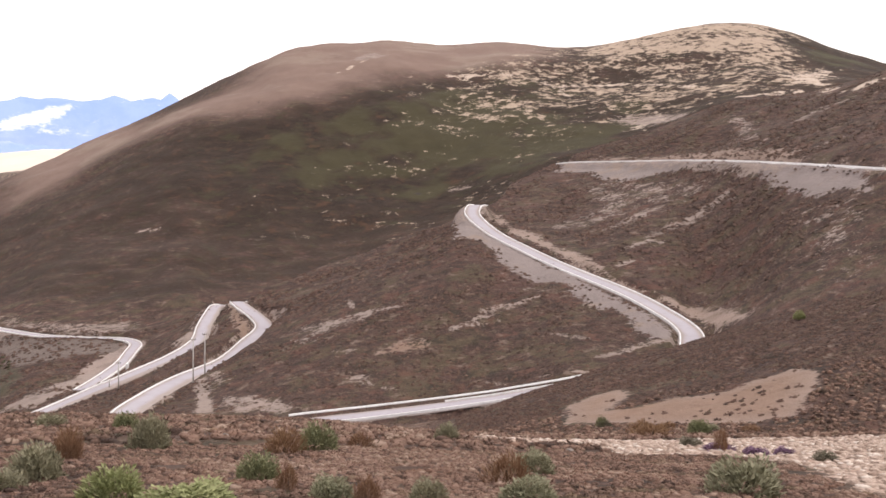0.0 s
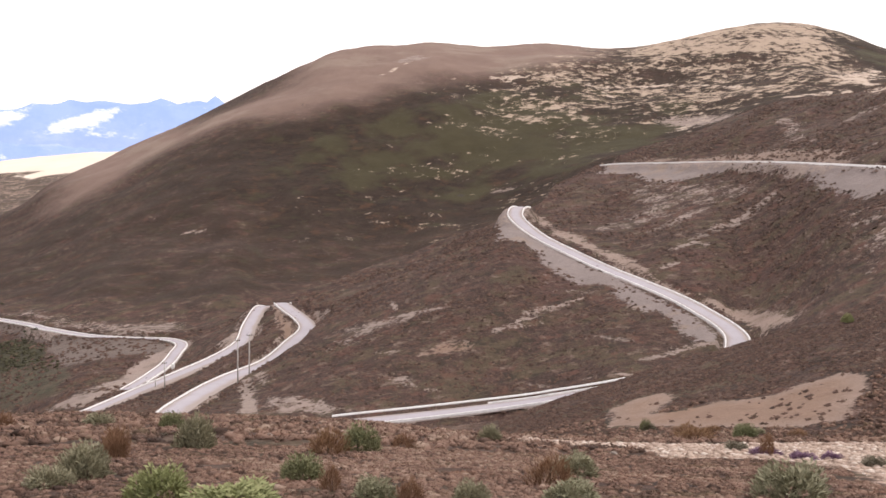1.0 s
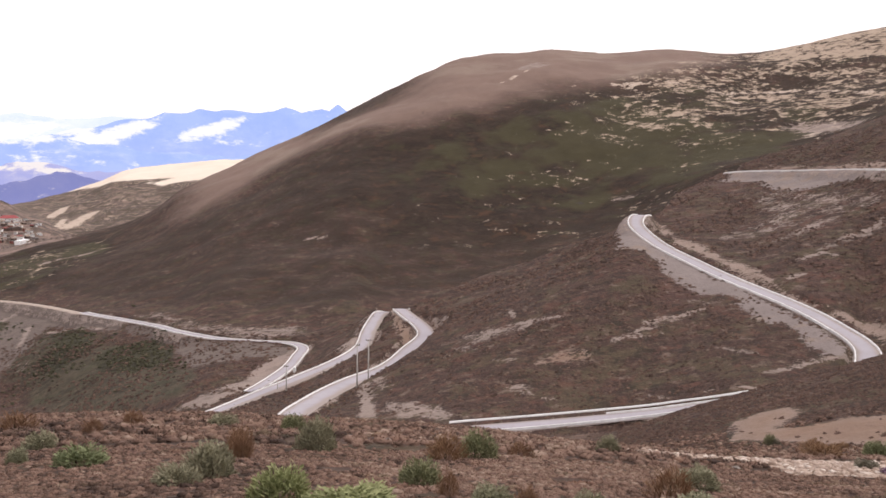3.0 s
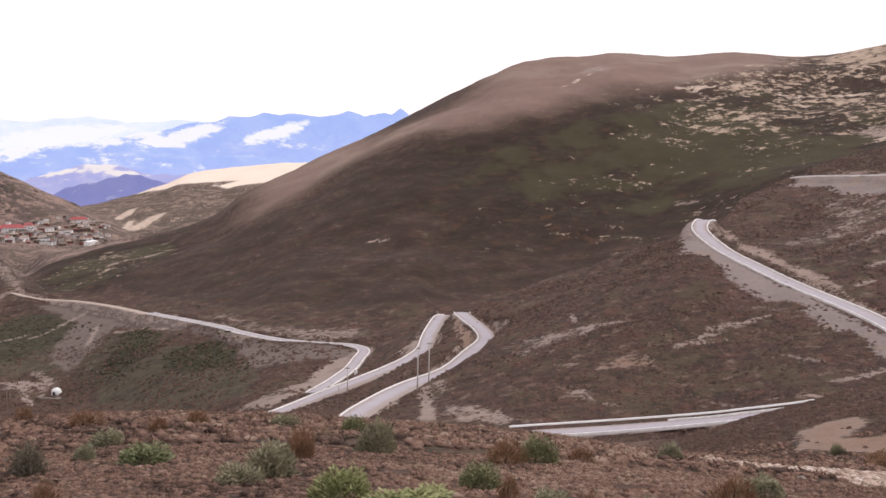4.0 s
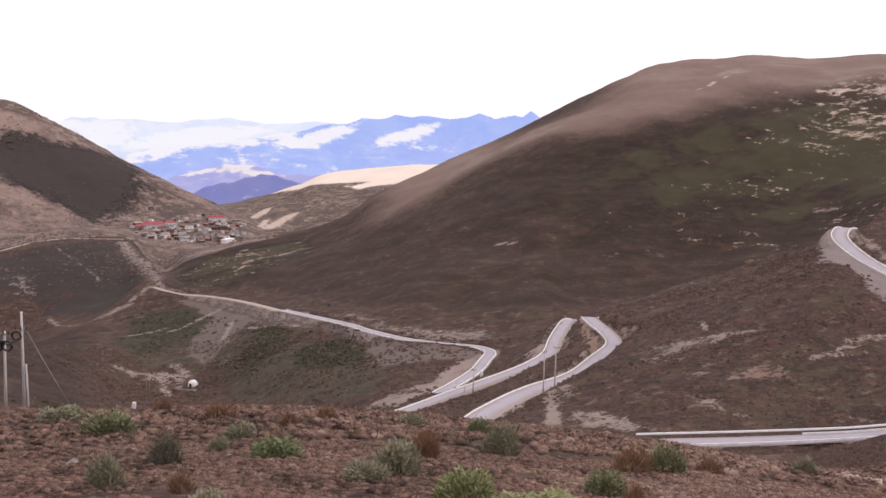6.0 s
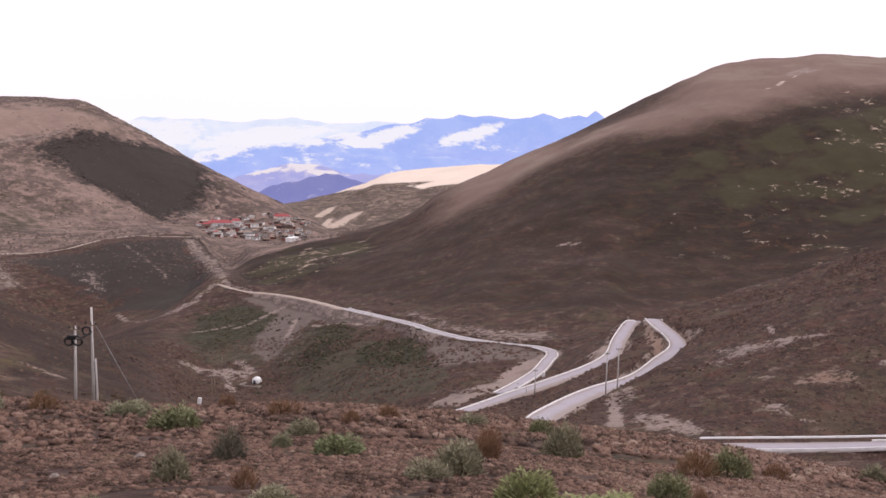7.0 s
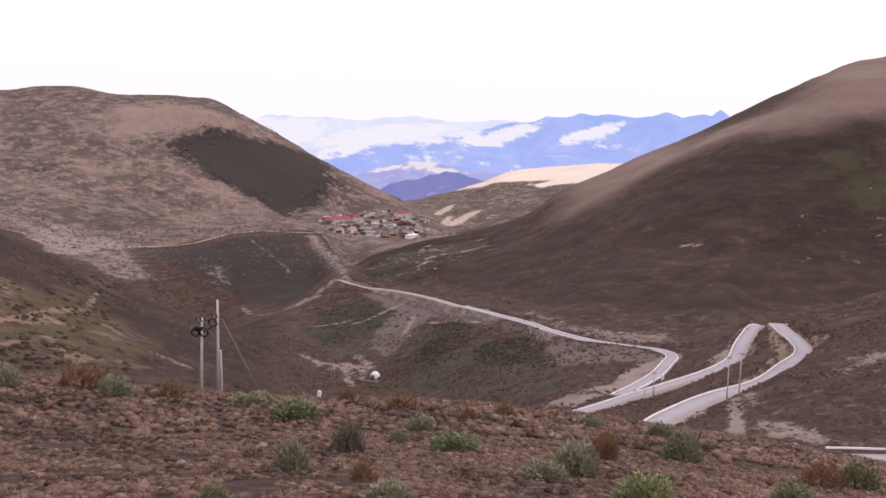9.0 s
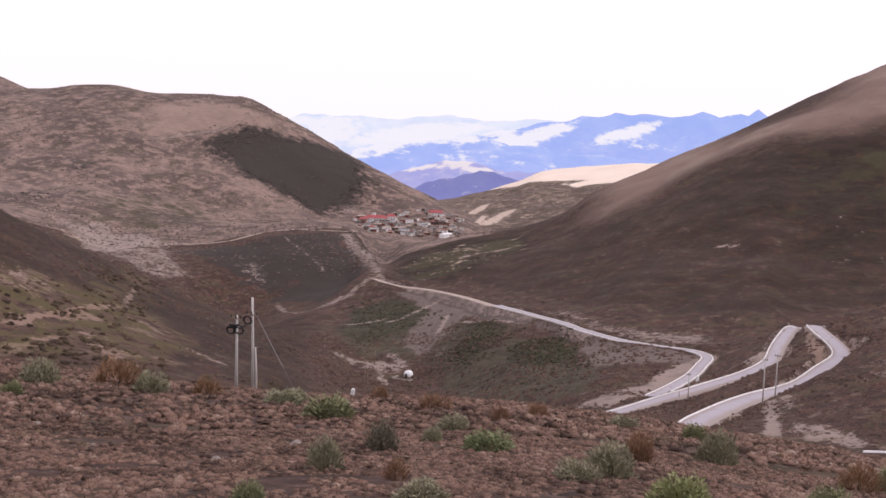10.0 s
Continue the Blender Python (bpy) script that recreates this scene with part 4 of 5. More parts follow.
def cover(x, y, cut):
    """How much of each kind of cover lies at (x, y)."""
    r, bearing = np.hypot(x, y), np.degrees(np.arctan2(x, y))
    rs, _ = knots(bearing)
    gully, hill, shelf, bald, hollow, far = (rs[:, k] for k in (9, 10, 11, 12, 13, 14))
    c = {}
    c["bare"] = np.maximum.reduce([0.62 * cut, capsule_mask(x, y, SOIL_STREAKS_LEFT), capsule_mask(x, y, SOIL_STREAKS_VALLEY), capsule_mask(x, y, SOIL_STREAKS_FAR),
                                   0.72 * areas(x, y, 2, CUT_MID_ROAD, HAIRPIN_BANK, BROKEN_HOLLOW),
                                   0.40 * areas(x, y, 5, BROKEN_SLOPE, BROKEN_BANK, BROKEN_RIGHT, BROKEN_RED, BROKEN_TERRACE, BROKEN_SPUR),
                                   0.52 * area_mask(x, y, BROKEN_SHELF, 10), 0.40 * areas(x, y, 10, BROKEN_GULLY, BROKEN_VALLEY, WOOD_SCARP)])
    c["patch"] = np.maximum.reduce([areas(x, y, 1.6, SOIL_PATH, HAIRPIN_INNER, HAIRPIN_OUTER), 0.72 * areas(x, y, 2.4, SAND_SCAR, ORANGE_SCAR), 0.66 * area_mask(x, y, SOIL_FAN, 3), 0.86 * area_mask(x, y, DIRT_CUT, 1.2),
                                    1.1 * area_mask(x, y, TRACK_FOOT, 2), 0.8 * areas(x, y, 3, CUT_UPPER_ROAD, TENT_YARD), 0.7 * area_mask(x, y, SPUR_SOIL, 5), 1.1 * area_mask(x, y, SHELF_SAND, 6), 0.8 * area_mask(x, y, GULLY_MOUTH, 9), 0.55 * area_mask(x, y, CUT_VALLEY_ROAD, 6),
                                    capsule_mask(x, y, SOIL_LINES_LOWER, 0.56), capsule_mask(x, y, SOIL_LINES_UPPER, 0.56), capsule_mask(x, y, SOIL_LINES_FAR, 0.55),
                                    capsule_mask(x, y, SOIL_LINES_SPUR, 0.58)])
    c["scree"] = areas(x, y, 2.0, SCREE_UPPER_ROAD, SCREE_MID_ROAD)
    c["dust"] = areas(x, y, 5, SCREE_VALLEY_ROAD, DUST_BANK)
    c["clay"] = np.maximum.reduce([0.95 * area_mask(x, y, DIRT_CUT, 3), areas(x, y, 2, ORANGE_SCAR, HAIRPIN_INNER, HAIRPIN_OUTER, DIRT_CUT_FOOT), 0.6 * area_mask(x, y, CUT_UPPER_ROAD, 4),
                                   0.5 * area_mask(x, y, CUT_MID_ROAD, 4), area_mask(x, y, NEAR_SPUR, 14)])
    c["gravel"] = area_mask(x, y, GRAVEL_TRACK, 1.1)
    on_hill = ease(r, gully, gully + 40) * ease(-r, -hill - 40, -hill) * ease(bearing, -34, -30)
    c["rust"] = area_mask(x, y, RUST_TOP, 38)
    c["grass"] = np.maximum.reduce([on_hill * (1 - 0.1 * ease(-bearing, 4, 13)) * (0.62 + 0.38 * np.maximum(area_mask(x, y, GREEN_MID, 60), area_mask(x, y, GREEN_FLANK, 20))) * (1 - c["rust"]),
                                    0.5 * area_mask(x, y, NEAR_SPUR, 20), 0.95 * area_mask(x, y, RIDGE_END, 12), 0.75 * ease(r, hill - 60, hill - 20) * ease(-bearing, 27, 29) * ease(bearing, -37, -34.5) * (r < hill + 20)])
    # left spur and gully made darker through the grass mask
    c["grass"] = np.maximum(c["grass"], 0.6 * ease(-bearing, 34, 38) * ease(r, 105, 160) * ease(-r, -640, -560))
    left = ease(-bearing, 26.5, 28.0)
    c["tan"] = left * np.maximum(ease(r, hill - 6, hill + 12), 0.8 * ease(r, bald - 20, bald)) * ease(-r, -hollow, -hollow + 40)
    # far slope: its distance haze is put into the ground colour as paler tan
    c["tan"] = np.maximum(c["tan"], 0.6 * ease(r, hollow - 60, hollow))
    c["straw"] = np.maximum.reduce([0.8 * area_mask(x, y, PALE_SHELF, 14), 0.84 * area_mask(x, y, PATCHY_TOP, 35), 1.15 * area_mask(x, y, SUMMIT, 30), 0.5 * area_mask(x, y, PATCHY_MID, 50),
                                    0.62 * area_mask(x, y, RIDGE_END, 10), 0.42 * c["tan"] * ease(r, shelf, bald), 0.6 * ease(r, hollow, hollow + 60) * ease(-r, -far, -far + 200)])
    c["straw"] *= 1 - area_mask(x, y, GREEN_FLANK, 14)
    c["chalk"] = np.maximum.reduce([0.75 * areas(x, y, 14, STRAW_WEDGE, STRAW_SADDLE), capsule_mask(x, y, STRAW_LINES, 0.56), capsule_mask(x, y, SNOW_LINES, 0.8)])
    c["pink"] = 0.75 * area_mask(x, y, PINK_SHOULDER, 30)
    c["olive"] = np.maximum.reduce([0.85 * area_mask(x, y, VALLEY_GREEN, 14), 1.1 * area_mask(x, y, VALLEY_FLOOR, 10), 0.5 * area_mask(x, y, OLIVE_FOOT, 40),
                                    0.46 * ease(r, hollow, hollow + 80) * ease(bearing, -36, -33)])
    c["moss"] = np.maximum(0.9 * area_mask(x, y, VALLEY_MOSS, 10), 1.0 * areas(x, y, 5, SHRUB_BANK, SHRUB_BANK_LOWER))
    c["motley"] = area_mask(x, y, NEAR_SPUR, 14)
    c["dark"] = np.maximum(area_mask(x, y, DARK_WOOD, 24), 0.8 * area_mask(x, y, DARK_GULLY, 14))
    # where the far hill's painted sunlight lies
    c["sunlit_cream"] = area_mask(x, y, SUNLIT_TOP, 110)
    return c


# ---- ground sheet ----
def sheet_mesh(name, co, cols, rows, closed=False):
    me = bpy.data.meshes.new(name)
    i = np.arange(cols if closed else cols - 1)[:, None] * rows + np.arange(rows - 1)[None]
    j = (np.arange(cols if closed else cols - 1)[:, None] + 1) % cols * rows + np.arange(rows - 1)[None]
    quads = np.stack([i, j, j + 1, i + 1] if closed else [i, i + 1, j + 1, j], -1).reshape(-1, 4)
    return face_mesh(name, co, quads)


def face_mesh(name, co, faces, smooth=True):
    """A mesh from arrays of vertices and of faces with equal numbers of corners."""
    me = bpy.data.meshes.new(name)
    faces = np.asarray(faces, np.int32)
    me.vertices.add(len(co))
    me.vertices.foreach_set("co", np.asarray(co, np.float32).ravel())
    me.loops.add(faces.size)
    me.loops.foreach_set("vertex_index", faces.ravel())
    me.polygons.add(len(faces))
    me.polygons.foreach_set("loop_start", np.arange(0, faces.size, faces.shape[1], dtype=np.int32))
    me.update(calc_edges=True)
    me.polygons.foreach_set("use_smooth", np.full(len(faces), smooth))
    return me


def store(me, name, values):
    me.attributes.new(name, "FLOAT", "POINT").data.foreach_set("value", np.asarray(values, np.float32))


bearings = np.r_[np.arange(EDGE_L - 1.5, EDGE_R + 1.5, 0.098), np.arange(EDGE_R + 2, EDGE_R + 282, 2.5)]
RINGS = [6, 110, 10, 120, 12, 60, 64, 30, 12, 110, 26, 60, 8, 36, 6, 4]
rs, zs = knots(bearings)
spread = []
for j, n in enumerate(RINGS):
    t = np.arange(n) / n
    if j == 1:
        t = t ** 1.5
    spread.append(rs[:, j:j + 1] + (rs[:, j + 1] - rs[:, j])[:, None] * t[None])
ring = np.concatenate(spread + [rs[:, -1:]], 1)
gx = (ring * np.sin(np.radians(bearings))[:, None]).ravel()
gy = (ring * np.cos(np.radians(bearings))[:, None]).ravel()
gz, gcut = cut_roads(gx, gy, bare_land(gx, gy))
me = sheet_mesh("ground", np.stack([gx, gy, gz], -1), len(bearings), ring.shape[1], closed=True)
for kind, values in cover(gx, gy, gcut).items():
    store(me, kind, values)
me.materials.append(LAND)
ground = tagged(new("ground", me), "open mountain land with brown heath, dry grass and bare soil", "ground", kind="structure")


# ---- roads, with low white kerbs along their edges ----
def part(name, me, material, parent, label=""):
    ob = new(name, me)
    if material and not me.materials:
        me.materials.append(material)
    ob.parent = parent
    return tagged(ob, label)


def beside(line, off):
    d = np.gradient(line[:, :2], axis=0)
    d /= np.hypot(*d.T)[:, None]
    return np.c_[line[:, :2] + np.stack([d[:, 1], -d[:, 0]], -1) * off, line[:, 2]]


def strip(name, line, profile, smooth=False):
    """A band along the line: profile points are (offset, lift)."""
    co = np.concatenate([beside(line, np.asarray(o).reshape(-1, 1)) + [0, 0, h] for o, h in profile])
    return sheet_mesh(name, co, len(profile), len(line))


def kerb_profile(o, w, h):
    return [(o - w / 2, -0.3), (o - w / 2, h - 0.03), (o - w / 2 + 0.03, h), (o + w / 2 - 0.03, h), (o + w / 2, h - 0.03), (o + w / 2, -0.3)]


def road(name, material, label, kerbs):
    line, half, _, _ = ROADS[name]
    along = np.arange(len(line)) / len(line)
    if name == "pass_road":
        half = half + 0.2 * ease(along, 0.64, 0.70) - 0.45 * ease(along, TIP, TIP + 0.04) - 0.4 * ease(along, 0.92, 1.0)
    else:
        half = half + 0 * along
    wobble = 0.12 * ripple(np.arange(len(line)), 0 * line[:, 0], 4, 6)
    prof = [(-half - 0.35, -0.25), (-half, 0.03), (-half * 0.55, 0.06), (0, 0.09), (half * 0.55, 0.06), (half, 0.03), (half + 0.35, -0.25)]
    rough_edge = 0.16 * ripple(np.arange(len(line)), 0 * line[:, 0], 3, 7) + 0.12 * ripple(np.arange(len(line)), 0 * line[:, 0], 11, 8)
    prof = [(np.sign(o) * rough_edge * (abs(o) >= half) + o, h) for o, h in prof]
    me = strip(name, line, prof)
    store(me, "verge", np.concatenate([np.clip(np.abs(o) / half + wobble, 0, 1.2) for o, _ in prof]))
    me.materials.append(material)
    ob = tagged(new(name, me), label, "road", kind="structure")
    for o, w, h, a, b in kerbs:
        n = len(line)
        part("kerb", strip("kerb", line[int(a * n):int(b * n)], kerb_profile((o * half)[int(a * n):int(b * n)], w, h)), KERB, ob, "low white-painted concrete kerb")
    return ob


TIP = int(np.hypot(ROADS["pass_road"][0][:, 0] + 62, ROADS["pass_road"][0][:, 1] - 322).argmin()) / len(ROADS["pass_road"][0])
road("pass_road", CONCRETE, "pale concrete mountain road winding down the heath slope", [(-1.02, 0.26, 0.30, 0, TIP), (1.02, 0.26, 0.30, 0, 0.62), (1.02, 0.26, 0.30, TIP, 1)])
road("valley_road", CONCRETE, "pale concrete road along the valley side", [(1.02, 0.3, 0.25, 0, 1), (-1.02, 0.3, 0.2, 0, 1)])
road("valley_track", TRACK, "pale packed earth road along the valley side", [])
road("village_track", TRACK, "packed earth track leading to the village", [])


def box_mesh(name, x0, x1, y0, y1, z0, z1, bevel=0.0):
    bm = bmesh.new()
    bmesh.ops.create_cube(bm, size=1, matrix=Matrix.Translation(((x0 + x1) / 2, (y0 + y1) / 2, (z0 + z1) / 2)) @ Matrix.Diagonal((x1 - x0, y1 - y0, z1 - z0, 1)))
    if bevel:
        bmesh.ops.bevel(bm, geom=bm.edges[:], offset=bevel, segments=1, affect="EDGES")
    return finish(name, bm)


def finish(name, bm):
    me = bpy.data.meshes.new(name)
    bm.to_mesh(me)
    bm.free()
    return me


def tube_mesh(name, points, r0, r1, sides=8):
    """A tapered round bar along the points."""
    p = [Vector(q) for q in points]
    bm = bmesh.new()
    rings = []
    for k, q in enumerate(p):
        way = (p[min(k + 1, len(p) - 1)] - p[max(k - 1, 0)]).normalized()
        a = way.orthogonal().normalized()
        b = way.cross(a)
        r = r0 + (r1 - r0) * k / (len(p) - 1)
        rings.append([bm.verts.new(q + (a * math.cos(i * math.tau / sides) + b * math.sin(i * math.tau / sides)) * r) for i in range(sides)])
    for u, v in zip(rings, rings[1:]):
        for i in range(sides):
            bm.faces.new((u[i], u[(i + 1) % sides], v[(i + 1) % sides], v[i]))
    bm.faces.new(rings[0][::-1])
    bm.faces.new(rings[-1])
    for f in bm.faces:
        f.smooth = len(f.verts) == 4
    return finish(name, bm)


def base(name, x, y, z, label, category, group="", turn=0.0):
    ob = new(name)
    ob.empty_display_size = 0.2
    ob.matrix_world = pose(x, y, z, 0, 0, turn)
    return tagged(ob, label, category, group)


def guardrail():
    line, half, _, _ = ROADS["pass_road"]
    far = beside(line, half + 0.65)
    mid = np.flatnonzero((line[:, 0] > -24) & (line[:, 0] < 30) & (line[:, 1] < 172))
    a, b = mid[0], mid[-1]
    thing = base("guardrail", *far[a], "white guardrail along the uphill edge of the road", "guardrail")
    origin = far[a]
    rail = far[a:b] - origin + [0, 0, 0.0]
    prof = [(-0.13, 0.52), (-0.13, 0.76), (-0.10, 0.80), (0.10, 0.80), (0.13, 0.76), (0.13, 0.52), (-0.13, 0.52)]
    part("rail", strip("rail", rail, prof), WHITE, thing)
    post = box_mesh("post", -0.07, 0.07, -0.07, 0.07, -0.6, 0.85, 0.015)
    for k in range(0, b - a, 4):
        ob = part("post", post, TIMBER, thing)
        ob.location = rail[k]


guardrail()


# ---- poles ----
def ground_z(x, y):
    return float(height(x, y)[0])


def pole(x, y, tall, label, arms, lean=0.0, turn=0.0, material=None, thick=0.15):
    z = ground_z(x, y)
    thing = base("utility_pole", x, y, z, label, "utility pole", "utility poles", turn)
    part("shaft", tube_mesh("shaft", [(0, 0, -0.6), (lean * 0.5, 0, tall / 2), (lean, 0, tall)], thick, thick * 0.62, 10), material or POLE, thing)
    for h, w in arms:
        arm = part("crossarm", box_mesh("crossarm", -w / 2, w / 2, -0.05, 0.05, -0.05, 0.05, 0.01), TIMBER, thing)
        arm.location = (lean * h / tall, -0.14, h)
        for s in (-0.46, 0.46, 0.0):
            pin = part("insulator", tube_mesh("insulator", [(0, 0, 0), (0, 0, 0.08), (0, 0, 0.14), (0, 0, 0.26)], 0.07, 0.04), BLACK, arm)
            pin.location = (s * w, 0, 0.05)
    return thing


near_a = pole(-63.2, 73.6, 7.26, "pale concrete pole with black cable coils in the heath", [(7.0, 1.1)])
near_b = pole(-64.0, 76.9, 9.47, "taller white concrete pole braced by a second post", [(7.9, 1.2)], lean=-0.22)


def coil(thing, x, y, z, r, tilt):
    pts = [(x + r * math.cos(a), y + 0.06 * a / 6.28, z + r * 0.8 * math.sin(a)) for a in np.linspace(0, 4 * math.pi, 40)]
    ob = part("cable_coil", tube_mesh("cable_coil", pts, 0.07, 0.07, 6), BLACK, thing)
    return ob


coil(near_a, -0.6, -0.2, 5.9, 0.42, 0)
coil(near_a, 0.35, -0.2, 6.05, 0.5, 0)
part("switch_box", box_mesh("switch_box", -0.55, 0.25, -0.4, -0.12, 6.15, 6.5, 0.03), BLACK, near_a, "black switch box on the pole")
coil(near_b, -0.65, -0.2, 7.35, 0.45, 0)
part("brace", tube_mesh("brace", [(0.42, 0, -0.6), (0.34, 0, 2.4), (0.2, 0, 4.9)], 0.1, 0.08), POLE, near_b, "second post braced against the shaft")
part("cable", tube_mesh("cable", [(-0.1, -0.1, 7.3), (-0.6, -1.2, 6.75), (-0.9, -2.6, 7.0)], 0.08, 0.08, 6), BLACK, near_b, "black cable strung between the poles")
part("stay_wire", tube_mesh("stay_wire", [(0.05, 0, 8.2), (3.0, -0.4, 4.6), (5.6, -0.8, 1.6)], 0.024, 0.024, 6), WIRE, near_b, "steel stay wire")
part("stay_post", tube_mesh("stay_post", [(5.6, -0.8, -0.4), (5.6, -0.8, 1.65)], 0.07, 0.06), TIMBER, near_b)

ROAD_POLES = [(-49.7, 215.4, 9.3), (-50.1, 227.9, 9.4), (-71.2, 236.8, 6.5), (-73.5, 237.6, 1.9), (-203.8, 303.7, 4.9), (-198.7, 297.8, 5.3), (-233.7, 355.1, 6.2)]
for k, (x, y, h) in enumerate(ROAD_POLES):
    pole(x, y, h, "thin weathered pole beside the road" if k < 4 else "short wooden pole on the valley floor", [(h - 0.5, 1.0)] if h > 5 else [], material=POLE if k < 4 else TIMBER, thick=0.16)


# ---- small things on the valley floor and the verge ----
def dome_mesh(name, r, h, rings=6, sides=16):
    prof = [(r, 0), (r, h * 0.35)] + [(r * math.cos(a), h * 0.35 + h * 0.65 * math.sin(a)) for a in np.linspace(0.15, 1.45, rings)]
    co = [(q * math.cos(i * math.tau / sides), q * math.sin(i * math.tau / sides), z) for q, z in prof for i in range(sides)]
    bm = bmesh.new()
    vs = [bm.verts.new(c) for c in co]
    for k in range(len(prof) - 1):
        for i in range(sides):
            bm.faces.new((vs[k * sides + i], vs[k * sides + (i + 1) % sides], vs[(k + 1) * sides + (i + 1) % sides], vs[(k + 1) * sides + i]))
    bm.faces.new(vs[-sides:])
    for f in bm.faces:
        f.smooth = True
    return finish(name, bm)


tx, ty = -208.7, 340.2
tent = base("tent", tx, ty, ground_z(tx, ty) - 0.1, "white canvas dome tent beside a low stone pen", "tent")
part("canopy", dome_mesh("canopy", 1.75, 2.5), CANVAS, tent)
part("door_flap", box_mesh("door_flap", -0.45, 0.45, -1.83, -1.71, 0, 1.4, 0.03), GLASS, tent, "dark opening of the tent")
pen = base("stone_wall", tx, ty - 4, ground_z(tx, ty - 4), "low dry-stone pen of grey field stones", "stone wall")
for x0, x1, y0, y1 in ((-4, 5, -2.2, -1.6), (-4, -3.4, -1.6, 2.5), (4.4, 5, -1.6, 2.5), (2.0, 9.0, -0.4, 0.2)):
    part("wall_run", box_mesh("wall_run", x0, x1, y0, y1, -0.6, 0.75, 0.12), STONE, pen)
mx_, my_ = -47.6, 69.2
stone = tagged(new("marker_stone", box_mesh("marker_stone", -0.15, 0.15, -0.1, 0.1, -0.5, 0.5, 0.05)), "small white-painted marker stone leaning in the heath", "marker stone")
stone.data.materials.append(WHITE)
stone.matrix_world = pose(mx_, my_, ground_z(mx_, my_) + 0.3, 4, 9, 20)
mark = tagged(new("road_marker", box_mesh("road_marker", -0.4, 0.4, -0.3, 0.3, -0.2, 1.5, 0.12)), "white concrete block at the bend of the road", "road marker")
mark.data.materials.append(WHITE)
mark.matrix_world = pose(-80.0, 273.5, ground_z(-80.0, 273.5), 0, 0, 10)


# ---- village on the shelf below the bare hill ----
def house(x, y, w, d, h, turn, wall, roof, label, pitched, storeys=1):
    z = min(ground_z(x + a, y + b) for a in (-w / 2, w / 2) for b in (-d / 2, d / 2))
    thing = base("house", x, y, z, label, "house", "village houses", turn)
    part("wall", box_mesh("wall", -w / 2, w / 2, -d / 2, d / 2, -1.0, h, 0.05), wall, thing)
    if pitched:
        bm = bmesh.new()
        e = 0.6
        p = [(-w / 2 - e, -d / 2 - e, h - 0.1), (w / 2 + e, -d / 2 - e, h - 0.1), (w / 2 + e, d / 2 + e, h - 0.1), (-w / 2 - e, d / 2 + e, h - 0.1),
             (-w * 0.32, 0, h + pitched), (w * 0.32, 0, h + pitched)]
        v = [bm.verts.new(q) for q in p]
        for f in ((0, 1, 5, 4), (1, 2, 5), (2, 3, 4, 5), (3, 0, 4), (3, 2, 1, 0)):
            bm.faces.new([v[i] for i in f])
        part("roof", finish("roof", bm), roof, thing)
    else:
        part("roof", box_mesh("roof", -w / 2 - 0.3, w / 2 + 0.3, -d / 2 - 0.3, d / 2 + 0.3, h - 0.02, h + 0.4, 0.06), roof, thing)
    n = max(2, int(w / 3))
    for s in range(storeys):
        for i in range(n):
            pane = part("window", WINDOW, GLASS, thing)
            pane.location = (-w / 2 + (i + 0.5) * w / n, -d / 2 - 0.03, h * (s + 0.55) / storeys)
    return thing


WINDOW = box_mesh("window", -0.35, 0.35, -0.05, 0.05, -0.4, 0.4, 0.02)
rng = np.random.default_rng(4)
FACE = 33.0
house(-604, 913, 24, 10, 5.5, FACE, WHITE, RED_ROOF, "large white-walled temple hall with a red hipped roof", 3.0, 2)
house(-577, 986, 17, 8, 5.5, FACE, WHITE, RED_ROOF, "white temple hall with a red roof at the village edge", 2.6, 2)
house(-598, 932, 9, 7, 4.5, FACE + 8, WHITE, RED_ROOF, "small white shrine house with a red roof", 2.2)
house(-612, 902, 8, 6, 4.0, FACE - 6, MUD, RED_ROOF, "mud-walled house with a faded red roof", 1.8)
house(-516, 902, 18, 5, 3.6, FACE + 60, WHITE, WHITE, "long whitewashed building with a flat white roof", 0)
for k in range(190):
    u, v = (k + rng.uniform(0.0, 0.9)) / 190 * 1.15 - 0.1, rng.uniform(-1.3, 1.4)
    x = (-597 + 52 * u) * (1 - v) + (-616 + 44 * u) * v + rng.uniform(-7, 7)
    y = (880 + 88 * u) * (1 - v) + (900 + 125 * u) * v + rng.uniform(-7, 7)
    big = rng.random() < 0.16
    w, d, h = rng.uniform(6, 10) if big else rng.uniform(2.6, 5.0), rng.uniform(2.8, 4.6), rng.uniform(3.2, 4.6) if big else rng.uniform(1.9, 3.0)
    wall, label = ((WHITE, "small whitewashed village house with a flat roof"), (MUD, "flat-roofed mud-brick village house"), (DARK_WOOD_WALL, "low dark timber village cabin"),
                   (DARK_WOOD_WALL, "low dark timber village cabin"), (RED_WALL, "village house with dark red painted walls"))[rng.choice(5, p=(0.38, 0.22, 0.16, 0.12, 0.12))]
    house(x, y, w, d, h, FACE + rng.uniform(-40, 40), wall, (GREY_ROOF, MUD, RED_ROOF)[rng.choice(3, p=(0.55, 0.37, 0.08))], label, 0 if k % 4 else 1.3)


